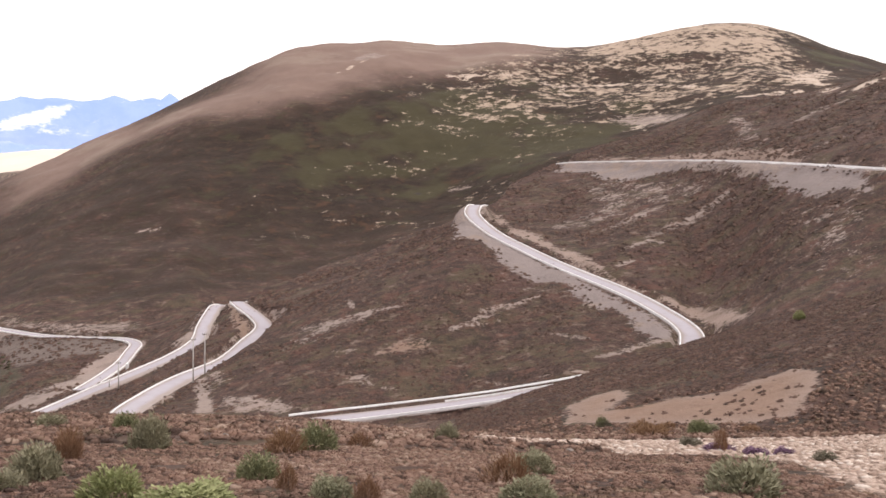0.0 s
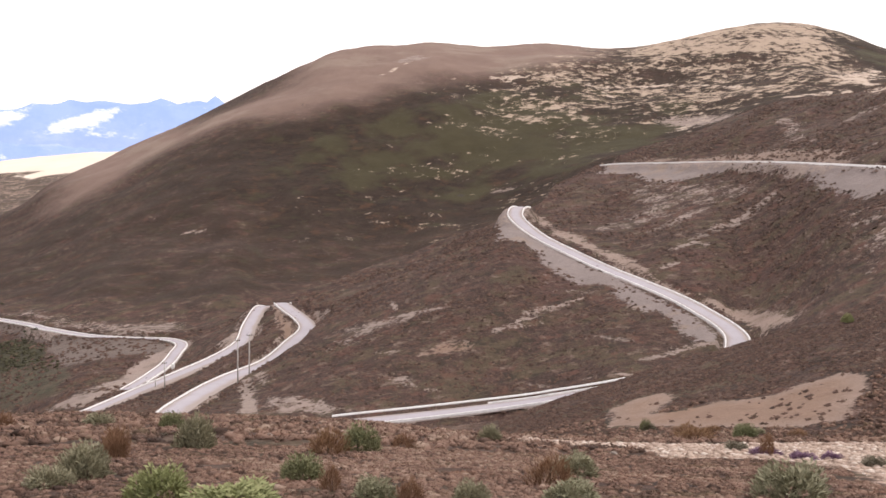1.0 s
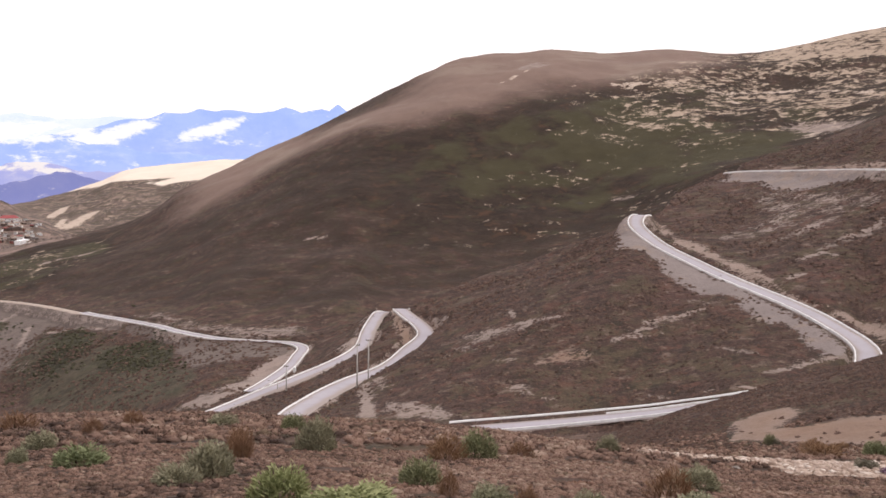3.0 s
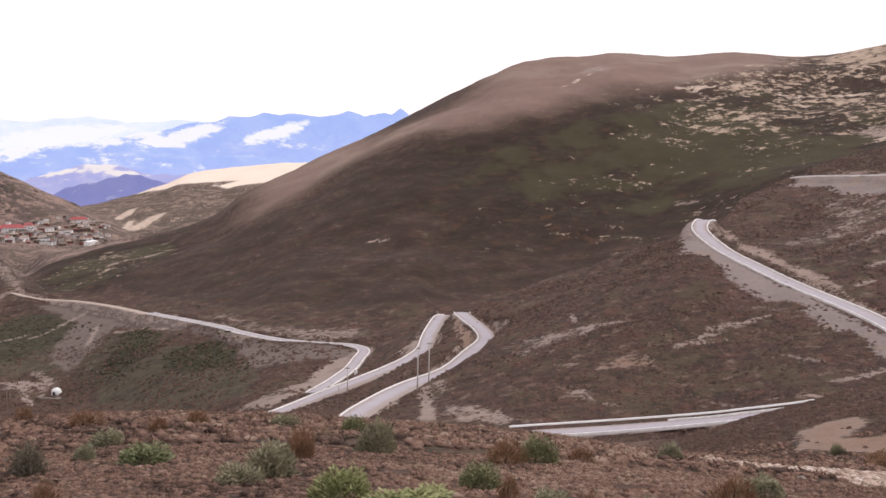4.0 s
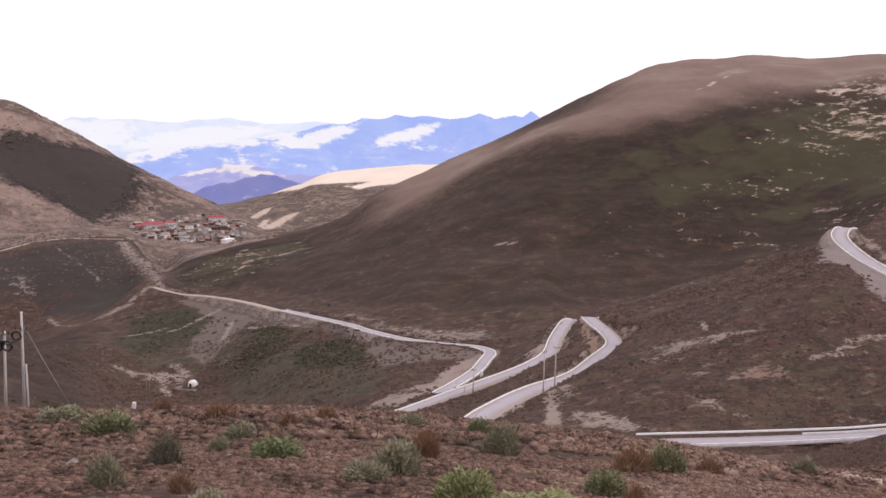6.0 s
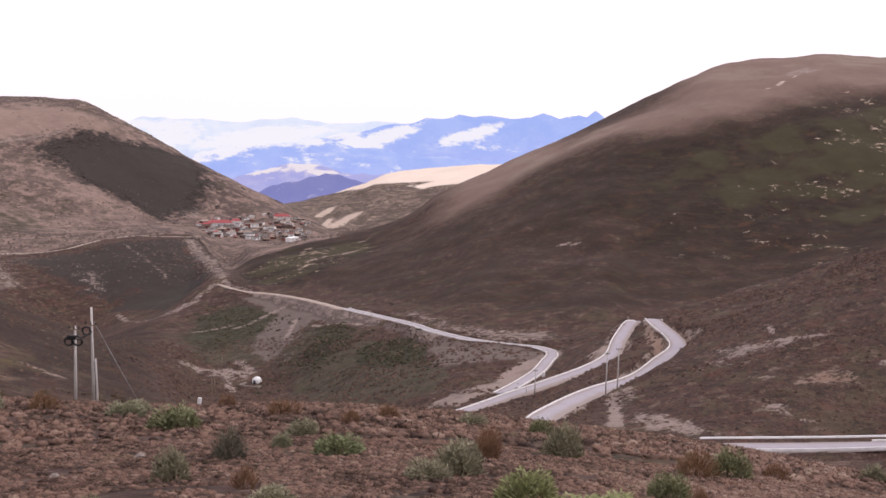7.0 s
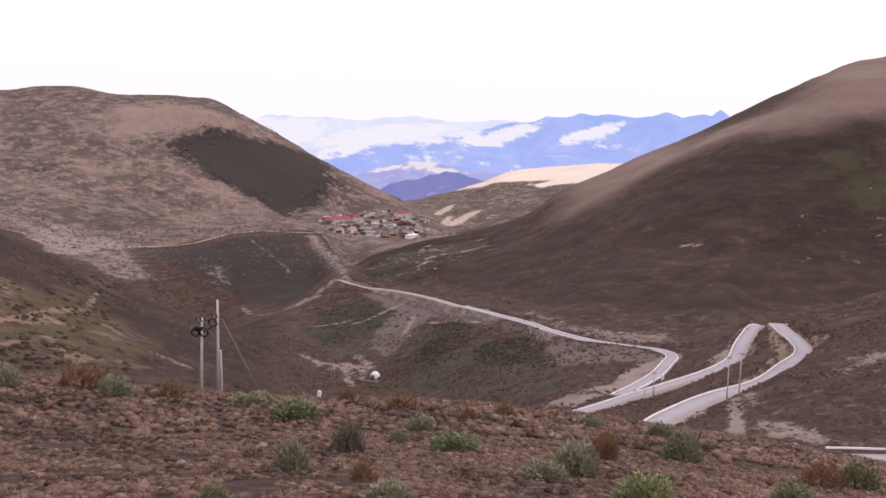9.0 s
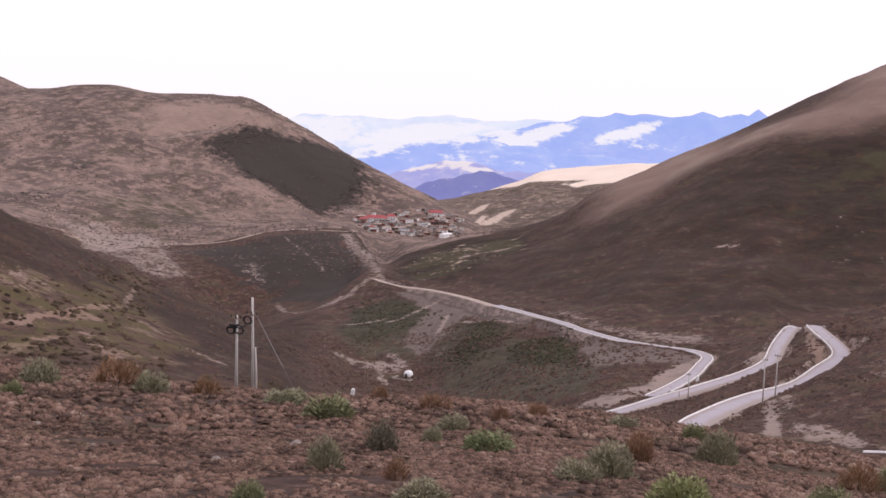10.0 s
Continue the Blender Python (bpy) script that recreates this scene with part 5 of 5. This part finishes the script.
# ---- far ranges in the haze ----
def far_range(name, crest, depth, foot, material, banks, label, seed):
    """A range through crest points (bearing, height), at that distance, with spurs down to its foot."""
    b = np.linspace(crest[0][1], crest[-1][1], 420)
    dist = np.interp(b, [c[1] for c in crest], [c[0] for c in crest])
    top = np.interp(b, [c[1] for c in crest], [c[2] for c in crest])
    rows = np.linspace(0, 1, 26)
    arc = b * 75.0
    jag = sum(ripple(arc, arc * 0, s, seed + k) * s * 0.11 for k, s in enumerate((110, 45, 20)))
    lines, lift = [], []
    for t in rows:
        fold = ripple(arc + 40 * t, arc * 0 + t * 300, 120, seed + 5) * depth * 0.16 * math.sin(math.pi * t)
        d = dist - depth * (1 - t) + fold
        z = foot + (top + jag - foot) * t ** 1.15
        lines.append(np.stack([d * np.sin(np.radians(b)), d * np.cos(np.radians(b)), z], -1))
        lift.append(np.full(len(b), t))
    back = lines[-1] * [1.04, 1.04, 1]
    back[:, 2] = foot
    lines.append(back)
    lift.append(np.zeros(len(b)))
    co = np.concatenate(lines)
    me = sheet_mesh(name, co, len(lines), len(b))
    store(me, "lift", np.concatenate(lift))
    bear = np.degrees(np.arctan2(co[:, 0], co[:, 1]))
    cloud = np.zeros(len(co))
    for cb, cz, wb, wz, slope in banks:
        q = np.hypot((bear - cb) / wb, (co[:, 2] - cz - slope * (bear - cb)) / wz)
        cloud = np.maximum(cloud, np.clip(1.3 - q * 0.8, 0, 1))
    store(me, "cloud", cloud)
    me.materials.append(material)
    return tagged(new(name, me), label, "mountains", kind="structure")


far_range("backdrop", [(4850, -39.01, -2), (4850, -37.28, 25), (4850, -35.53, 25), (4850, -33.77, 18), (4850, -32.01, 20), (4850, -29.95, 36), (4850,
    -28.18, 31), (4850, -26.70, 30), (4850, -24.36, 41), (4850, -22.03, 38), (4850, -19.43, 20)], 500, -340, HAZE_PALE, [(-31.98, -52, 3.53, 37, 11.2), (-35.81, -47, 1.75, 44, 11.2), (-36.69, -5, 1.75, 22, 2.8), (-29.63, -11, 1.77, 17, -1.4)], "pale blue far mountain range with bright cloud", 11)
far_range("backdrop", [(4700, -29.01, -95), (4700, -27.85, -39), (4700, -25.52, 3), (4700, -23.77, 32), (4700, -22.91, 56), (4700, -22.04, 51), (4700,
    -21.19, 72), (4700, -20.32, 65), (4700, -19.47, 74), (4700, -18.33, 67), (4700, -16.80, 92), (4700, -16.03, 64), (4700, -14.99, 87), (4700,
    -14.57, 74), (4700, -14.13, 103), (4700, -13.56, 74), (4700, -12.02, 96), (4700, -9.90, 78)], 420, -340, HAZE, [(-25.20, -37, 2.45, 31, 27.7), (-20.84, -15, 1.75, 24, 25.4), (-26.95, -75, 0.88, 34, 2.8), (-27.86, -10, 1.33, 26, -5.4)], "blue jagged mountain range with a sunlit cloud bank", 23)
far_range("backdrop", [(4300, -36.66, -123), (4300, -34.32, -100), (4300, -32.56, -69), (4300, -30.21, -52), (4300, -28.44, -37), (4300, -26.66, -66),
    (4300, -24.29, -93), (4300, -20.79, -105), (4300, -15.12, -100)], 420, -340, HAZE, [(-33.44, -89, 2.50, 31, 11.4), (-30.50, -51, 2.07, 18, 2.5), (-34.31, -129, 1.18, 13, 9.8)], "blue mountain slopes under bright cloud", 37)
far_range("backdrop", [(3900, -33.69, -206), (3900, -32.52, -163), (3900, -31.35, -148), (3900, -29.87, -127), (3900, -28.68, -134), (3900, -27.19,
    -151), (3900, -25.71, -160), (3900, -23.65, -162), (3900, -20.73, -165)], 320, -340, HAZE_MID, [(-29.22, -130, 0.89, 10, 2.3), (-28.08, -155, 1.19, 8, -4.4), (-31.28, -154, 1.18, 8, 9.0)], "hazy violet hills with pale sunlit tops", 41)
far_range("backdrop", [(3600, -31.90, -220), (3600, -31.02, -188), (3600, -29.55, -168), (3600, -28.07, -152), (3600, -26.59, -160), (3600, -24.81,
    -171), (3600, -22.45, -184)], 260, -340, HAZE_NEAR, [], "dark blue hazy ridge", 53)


# ---- low growth, as one mesh a kind ----
def clump_shape(sides, rings, sprigs, seed):
    """A flattened, uneven mound of radius 1 with sprigs standing out of it: vertices and triangles."""
    g = np.random.default_rng(seed)
    co, tri = [], []
    core = 0.9 if sprigs > 12 else 1.0
    for k in range(rings):
        a = 0.12 + 1.25 * k / max(rings, 1)
        for i in range(sides):
            q = (i + 0.5 * (k % 2)) * math.tau / sides
            s = g.uniform(0.78, 1.18)
            co.append((math.cos(a) * math.cos(q) * s * core, math.cos(a) * math.sin(q) * s * core, (math.sin(a) * s - 0.1) * core))
    co.append((0, 0, g.uniform(0.9, 1.1) * core))
    for k in range(rings - 1):
        for i in range(sides):
            a, b, c, d = k * sides + i, k * sides + (i + 1) % sides, (k + 1) * sides + i, (k + 1) * sides + (i + 1) % sides
            tri += [(a, b, d), (a, d, c)]
    top = len(co) - 1
    for i in range(sides):
        tri.append(((rings - 1) * sides + i, (rings - 1) * sides + (i + 1) % sides, top))
    for _ in range(sprigs):
        q, e = g.uniform(0, math.tau), g.uniform(0.15, 1.4)
        p = np.array([math.cos(e) * math.cos(q), math.cos(e) * math.sin(q), math.sin(e)]) * 0.8 * core
        out = p * (g.uniform(0.12, 0.4) if sprigs > 12 else g.uniform(0.3, 0.75)) + g.uniform(-0.2, 0.2, 3) + (0, 0, 0.06)
        sideways = np.cross(out, g.normal(size=3))
        sideways *= (g.uniform(0.035, 0.085) if sprigs > 30 else g.uniform(0.06, 0.15)) / (np.linalg.norm(sideways) + 1e-6)
        n = len(co)
        co += [tuple(p - sideways), tuple(p + sideways), tuple(p + out)]
        tri.append((n, n + 1, n + 2))
    return np.array(co), np.array(tri)


def scatter(name, x, y, wide, tall, tone, shape_args, material, label, category, shapes=5, sink=0.02):
    """Clumps at the places (x, y), joined into one mesh of many."""
    g = np.random.default_rng(len(x))
    z = height(x, y)
    which = g.integers(0, shapes, len(x))
    cos, tris, tones, n = [], [], [], 0
    for s in range(shapes):
        co, tri = clump_shape(*shape_args, seed=s + 3)
        pick = np.flatnonzero(which == s)
        a = g.uniform(0, math.tau, len(pick))
        sx, sy, sz = wide[pick] / 2 * g.uniform(0.8, 1.3, len(pick)), wide[pick] / 2, tall[pick]
        px, py = co[:, 0] * sx[:, None], co[:, 1] * sy[:, None]
        q = np.stack([px * np.cos(a)[:, None] - py * np.sin(a)[:, None] + x[pick, None],
                      px * np.sin(a)[:, None] + py * np.cos(a)[:, None] + y[pick, None],
                      co[None, :, 2] * sz[:, None] + (z[pick] - sink)[:, None]], -1)
        cos.append(q.reshape(-1, 3))
        tris.append((tri[None] + (n + np.arange(len(pick)) * len(co))[:, None, None]).reshape(-1, 3))
        # painted shading: tone falls towards each clump's foot and rises at its tips
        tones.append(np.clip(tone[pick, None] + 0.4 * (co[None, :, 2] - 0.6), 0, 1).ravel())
        n += len(pick) * len(co)
    me = face_mesh(name, np.concatenate(cos), np.concatenate(tris), smooth=True)
    store(me, "tone", np.concatenate(tones))
    me.materials.append(material)
    return tagged(new(name, me), label, category, kind="stuff")


def fan(g, n, r0, r1, b0=EDGE_L, b1=EDGE_R):
    """Even random places between two distances and two bearings."""
    r, b = np.sqrt(g.uniform(r0 * r0, r1 * r1, n)), np.radians(g.uniform(b0, b1, n))
    return r * np.sin(b), r * np.cos(b)


def open_ground(x, y, limit=0.35):
    """True where neither road, soil nor gravel lies."""
    _, cut = cut_roads(x, y, bare_land(x, y))
    c = cover(x, y, cut)
    return (np.maximum.reduce([c["bare"], c["patch"], 0.9 * c["scree"]]) < limit) & (c["gravel"] < limit), c


g = np.random.default_rng(12)
for r0, r1, n, wide, shape, b0 in ((9, 34, 21000, 0.225, (6, 2, 18), EDGE_L), (34, 98, 16500, 0.5, (5, 2, 9), EDGE_L)):
    x, y = fan(g, n, r0, r1, b0)
    ok, _ = open_ground(x, y)
    bush = ripple(x, y, 2.6, 21) + 0.6 * ripple(x, y, 0.9, 22)
    ok &= bush > -0.85
    x, y, bush = x[ok], y[ok], bush[ok]
    w = wide * g.uniform(0.6, 1.5, len(x))
    tone = 0.50 + 0.26 * ripple(x, y, 2.2, 23) + 0.16 * ripple(x, y, 9, 24) + 0.19 * g.normal(size=len(x)) + 0.07 - 0.14 * ease(-np.degrees(np.arctan2(x, y)), 4, 22)
    tone = np.clip(tone, 0, 0.97)
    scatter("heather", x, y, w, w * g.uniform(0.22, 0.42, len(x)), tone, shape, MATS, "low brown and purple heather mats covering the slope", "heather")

x, y = fan(g, 24000, 74, 156, 1)
ok, _ = open_ground(x, y)
ok &= ripple(x, y, 5, 27) + 0.6 * ripple(x, y, 1.8, 28) > g.uniform(-1.2, 0.5, len(x))
x, y = x[ok], y[ok]
w = g.uniform(0.3, 0.75, len(x))
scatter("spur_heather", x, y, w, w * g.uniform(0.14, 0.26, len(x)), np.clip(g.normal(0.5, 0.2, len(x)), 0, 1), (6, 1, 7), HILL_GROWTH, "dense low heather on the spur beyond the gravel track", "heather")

x, y = fan(g, 80000, 80, 470)
rs2, _ = knots(np.degrees(np.arctan2(x, y)))
ok, c = open_ground(x, y, 0.9)
ok &= (c["bare"] < 0.3) | (g.random(len(x)) < 0.25)
ok &= (c["grass"] < 0.45) | (g.random(len(x)) < 0.35)
patch = ripple(x, y, 16, 31) + 0.7 * ripple(x, y, 6, 32)
r = np.hypot(x, y)
ok &= (patch > g.uniform(-0.7, 0.8, len(x))) & (r > rs2[:, 3]) & (r < rs2[:, 8] + 10)
x, y, r = x[ok], y[ok], r[ok]
w = g.uniform(0.4, 1.0, len(x)) * np.clip(r / 190, 0.75, 1.6)
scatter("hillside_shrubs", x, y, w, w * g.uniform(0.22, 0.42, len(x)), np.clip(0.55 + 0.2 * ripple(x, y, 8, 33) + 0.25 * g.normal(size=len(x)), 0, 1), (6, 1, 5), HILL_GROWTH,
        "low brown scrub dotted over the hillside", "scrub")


def inside(outline, n, seed, soft=16, ragged=0.6):
    p = np.array(outline, float)
    q = np.random.default_rng(seed)
    x, y = q.uniform(p[:, 0].min() - 15, p[:, 0].max() + 15, n), q.uniform(p[:, 1].min() - 15, p[:, 1].max() + 15, n)
    m = area_mask(x, y, outline, soft)
    ok = m + ragged * ripple(x, y, 30, 41) + 0.35 * ripple(x, y, 11, 42) + q.uniform(-0.3, 0.3, n) > 0.56
    return x[ok], y[ok]


x, y = inside(DARK_WOOD, 5000, 5)
rim = area_mask(x, y, DARK_WOOD, 24) < 0.85
x, y = x[rim], y[rim]
w = g.uniform(1.4, 3.6, len(x))
scatter("dark_wood", x, y, w, w * g.uniform(0.10, 0.2, len(x)), np.clip(g.normal(0.45, 0.15, len(x)), 0, 0.9), (6, 2, 3), WOOD_GROWTH,
        "dark evergreen scrub wood on the bare hill", "woods")
x, y = fan(g, 30000, 600, 1500, -54, -27)
rs2, _ = knots(np.degrees(np.arctan2(x, y)))
ok = (np.hypot(x, y) > rs2[:, 9]) & (np.hypot(x, y) < rs2[:, 12]) & (ripple(x, y, 60, 51) + 0.7 * ripple(x, y, 22, 52) > g.uniform(-0.3, 0.8, len(x)))
ok &= (np.hypot(x + 590, y - 940) > 75) | (g.random(len(x)) < 0.4)
x, y = x[ok], y[ok]
w = g.uniform(0.9, 2.8, len(x))
scatter("bare_hill_scrub", x, y, w, w * g.uniform(0.2, 0.4, len(x)), np.clip(g.normal(0.5, 0.3, len(x)), 0, 1), (6, 1, 2), TAN_GROWTH,
        "scattered brown scrub on the bare hill", "scrub")
x, y = inside(ROCK_BAND, 900, 15, 14, 0.5)
w = g.uniform(1.2, 4.0, len(x))
scatter("rock_outcrops", x, y, w, w * g.uniform(0.3, 0.55, len(x)), np.clip(g.normal(0.6, 0.25, len(x)), 0, 1), (5, 2, 0), ROCKS, "dark weathered rock outcrops on the bare hill", "rocks")
x, y = (np.concatenate(q) for q in zip(inside(SHRUB_BANK, 2600, 6, 5, 0.5), inside(SHRUB_BANK_LOWER, 2600, 8, 5, 0.5), inside(VALLEY_MOSS, 1800, 10, 10, 0.6)))
ok, _ = open_ground(x, y, 0.75)
x, y = x[ok], y[ok]
w = g.uniform(0.6, 1.9, len(x))
scatter("bank_shrubs", x, y, w, w * g.uniform(0.16, 0.34, len(x)), np.clip(g.normal(0.5, 0.2, len(x)), 0, 1), (6, 2, 6), SHRUB_GROWTH,
        "dark green shrubs on the bank below the road", "shrubs")

x, y = inside(NEAR_SPUR, 9000, 9, 10, 0.3)
ok = ripple(x, y, 6, 71) + 0.6 * ripple(x, y, 2.4, 72) > g.uniform(-0.6, 0.8, len(x))
x, y = x[ok], y[ok]
w = g.uniform(0.5, 1.5, len(x))
scatter("spur_shrubs", x, y, w, w * g.uniform(0.25, 0.45, len(x)), np.clip(0.5 + 0.3 * ripple(x, y, 9, 73) + 0.15 * g.normal(size=len(x)), 0, 1), (6, 2, 6), SPUR_GROWTH,
        "olive and dark red low shrubs on the near spur", "shrubs")


# ---- single shrubs in the foreground ----
def shrub_meshes(seed, kind):
    """Stems and foliage of a shrub one metre wide and one metre high."""
    q = np.random.default_rng(seed)
    bm = bmesh.new()
    co, tri = [], []
    for _ in range(1):
        a, lean, tall = q.uniform(0, math.tau), 0.06, 0.6
        tip = Vector((math.cos(a) * lean, math.sin(a) * lean, tall))
        foot = Vector((math.cos(a) * 0.05, math.sin(a) * 0.05, -0.08))
        s = Vector((-math.sin(a), math.cos(a), 0)) * 0.05
        o = Vector((math.cos(a), math.sin(a), 0)) * 0.05
        v = [bm.verts.new(p) for p in (foot + s, foot - s, foot + o, tip)]
        for f in ((0, 1, 3), (1, 2, 3), (2, 0, 3)):
            bm.faces.new([v[i] for i in f])
    stems = finish("stem", bm)
    stems.materials.append(TWIG)
    grassy = kind in ("rust",)
    n = 900 if grassy else 2200
    for _ in range(n):
        a, e, d = q.uniform(0, math.tau), math.asin(q.uniform(-0.1, 1)), q.uniform(0.35, 1.0) ** 0.5
        lobe = 0.85 + 0.17 * math.sin(3 * a + seed) + 0.1 * math.sin(7 * a + 2 * seed)
        p = np.array([math.cos(e) * math.cos(a) * 0.47 * lobe, math.cos(e) * math.sin(a) * 0.47 * lobe, 0.06 + max(math.sin(e), 0) * 0.72 * lobe]) * d
        p[2] = max(p[2], 0.0)
        up = np.array([math.cos(a) * 0.45 * math.cos(e), math.sin(a) * 0.45 * math.cos(e), 1.0 if grassy else 0.75]) + q.normal(0, 0.28, 3)
        up /= np.linalg.norm(up)
        long = q.uniform(0.12, 0.3) if grassy else q.uniform(0.06, 0.15)
        side = np.cross(up, q.normal(size=3))
        side *= (q.uniform(0.006, 0.012) if grassy else q.uniform(0.010, 0.022)) / (np.linalg.norm(side) + 1e-6)
        k = len(co)
        co += [p - side * 0.6, p + up * long * 0.5 + side, p + up * long, p + up * long * 0.5 - side]
        tri.append((k, k + 1, k + 2, k + 3))
    leaves = face_mesh("foliage", np.array(co), np.array(tri), smooth=False)
    leaves.materials.append(LEAF[kind])
    return stems, leaves


LABELS = {"sage": "rounded grey-green shrub standing in the heather", "green": "dense green shrub standing in the heather",
          "bright": "bright yellow-green low bush among the heather", "dark": "dark olive rounded bush on a short stem", "purple": "low purple-flowering heather beside the gravel", "rust": "rusty brown dry grass tussock in the heather"}
FORMS = {(kind, s): shrub_meshes(10 * s + len(kind), kind) for kind in LABELS for s in range(3)}
SHRUBS = [(-8.4, 31.1, 1.08, 0.95, "sage"), (-7.9, 20.9, 0.95, 0.79, "sage"), (-3.2, 19.2, 0.72, 0.54, "green"), (-12.1, 41.1, 0.97, 0.82, "green"),
    (-3.5, 31.0, 1.05, 0.85, "green"), (-4.2, 29.3, 0.96, 0.74, "rust"), (-9.3, 26.5, 0.55, 0.67, "rust"), (-4.8, 15.8, 0.91, 0.59, "bright"), (-3.4,
    14.8, 1.26, 0.33, "bright"), (1.4, 20.1, 0.79, 0.62, "rust"), (2.1, 22.8, 0.90, 0.55, "sage"), (1.5, 16.4, 0.86, 0.44, "sage"), (5.6, 19.0, 1.24,
    0.75, "sage"), (18.5, 75.3, 1.50, 1.14, "green"), (11.0, 55.0, 1.87, 0.70, "rust"), (-1.6, 16.1, 0.66, 0.41, "sage")]
SHRUBS += [(-0.1, 16.0, 0.54, 0.37, "sage"), (-2.4, 33.2, 0.72, 0.49, "rust"), (0.4, 41.2, 0.85, 0.70, "sage"), (-1.0, 15.8, 0.37, 0.38, "rust"),
    (-2.4, 17.2, 0.32, 0.46, "rust"), (13.2, 85.8, 0.84, 0.98, "green"), (9.4, 35.1, 0.43, 0.82, "rust"), (-16.4, 44.9, 1.18, 0.54, "sage"), (-24.1,
    33.6, 1.87, 1.03, "green"), (-14.9, 23.0, 0.74, 0.84, "dark"), (-12.4, 17.1, 0.65, 0.70, "sage"), (-16.9, 30.4, 0.98, 0.59, "sage"), (-15.0, 25.8,
    0.52, 0.47, "sage"), (-12.7, 24.7, 1.18, 0.57, "green"), (-20.4, 44.6, 0.84, 0.77, "rust"), (-24.8, 42.7, 1.43, 0.84, "rust")]
SHRUBS += [(-7.8, 18.9, 0.83, 0.45, "sage"), (-8.0, 21.3, 0.82, 0.75, "sage"), (-9.1, 26.3, 0.54, 0.73, "rust"), (-8.4, 31.3, 0.91, 1.03, "sage"),
    (-31.3, 40.7, 1.27, 0.75, "sage"), (-10.0, 15.9, 0.41, 0.43, "rust"), (-44.8, 37.0, 1.73, 1.37, "sage"), (-44.8, 42.2, 2.43, 1.52, "rust"),
    (-39.1, 39.0, 1.54, 1.18, "sage"), (-38.2, 42.1, 1.34, 1.02, "rust"), (-36.9, 29.1, 0.85, 0.68, "green"), (-9.5, 11.3, 0.44, 0.36, "green"),
    (-7.5, 12.6, 0.77, 0.36, "sage"), (-35.9, 55.2, 0.95, 0.9, "rust"), (-31.1, 39.6, 1.62, 0.74, "sage"), (-19.8, 39.6, 0.71, 0.60, "rust"), (-10.3,
    29.7, 0.68, 0.82, "rust"), (9.4, 35.3, 0.91, 0.29, "purple"), (10.1, 33.6, 0.76, 0.28, "purple"), (11.1, 33.9, 0.65, 0.24, "purple"), (9.4, 39.4,
    0.79, 0.37, "dark"), (11.7, 31.9, 0.66, 0.31, "dark")]
SHRUBS += [(40.7, 122.1, 1.3, 1.1, "bright"), (13.4, 85.7, 1.0, 0.7, "dark"), (15.8, 81.8, 1.5, 0.7, "rust"), (17.4, 80.3, 1.3, 0.6, "rust"), (19.8, 76.6, 1.0, 0.5, "sage"), (21.8, 73.9, 1.2, 0.5, "rust")]
STONES_AT = [(-40.0, 36.0), (-38.6, 35.2), (-27.6, 24.4), (-20.4, 18.4), (-15.7, 17.6), (-23.7, 24.3), (-25.8, 21.2), (-17.3, 22.5), (-18.8, 39.0),
    (-19.4, 55.9), (-17.5, 22.6), (-11.1, 31.8), (-7.2, 36.1), (-3.0, 41.7), (4.4, 35.0), (5.3, 29.6)]
x, y = fan(g, 34000, 18, 66, -6, EDGE_R)
on = area_mask(x, y, GRAVEL_TRACK, 0.8) > g.uniform(0.45, 0.8, len(x))
x, y = x[on], y[on]
w = 0.08 + 0.34 * g.random(len(x)) ** 3
scatter("track_stones", x, y, w, w * g.uniform(0.2, 0.42, len(x)), g.uniform(0, 1, len(x)), (6, 2, 0), STONES, "loose pale stones on the gravel track", "stones")
for k in range(16):
    bm = bmesh.new()
    bmesh.ops.create_icosphere(bm, subdivisions=2, radius=1)
    for v in bm.verts:
        v.co *= 0.8 + 0.35 * noise.noise(v.co * 1.4 + Vector((k * 3.1, 0, 0)))
    x, y = STONES_AT[k]
    rock = tagged(new("stone", finish("stone", bm)), "pale weathered stone lying among the heather", "stone", "loose stones")
    rock.data.materials.append(STONE)
    size = 0.06 + 0.026 * (k * 7 % 5)
    rock.matrix_world = pose(x, y, ground_z(x, y) + 0.4 * size, 0, 0, 41 * k) @ Matrix.Diagonal((size * 1.3, size, size * 0.7, 1))
for k, (x, y, w, h, kind) in enumerate(SHRUBS):
    thing = base("dry_tussock" if kind == "rust" else "shrub", x, y, ground_z(x, y) - 0.02, LABELS[kind], "grass tussock" if kind == "rust" else "shrub",
                 "foreground shrubs", 67.0 * k)
    thing.scale = (w * 1.25, w * 1.25, h * 1.25)
    stems, leaves = FORMS[kind, k % 3]
    part("stem", stems, None, thing)
    part("foliage", leaves, None, thing)
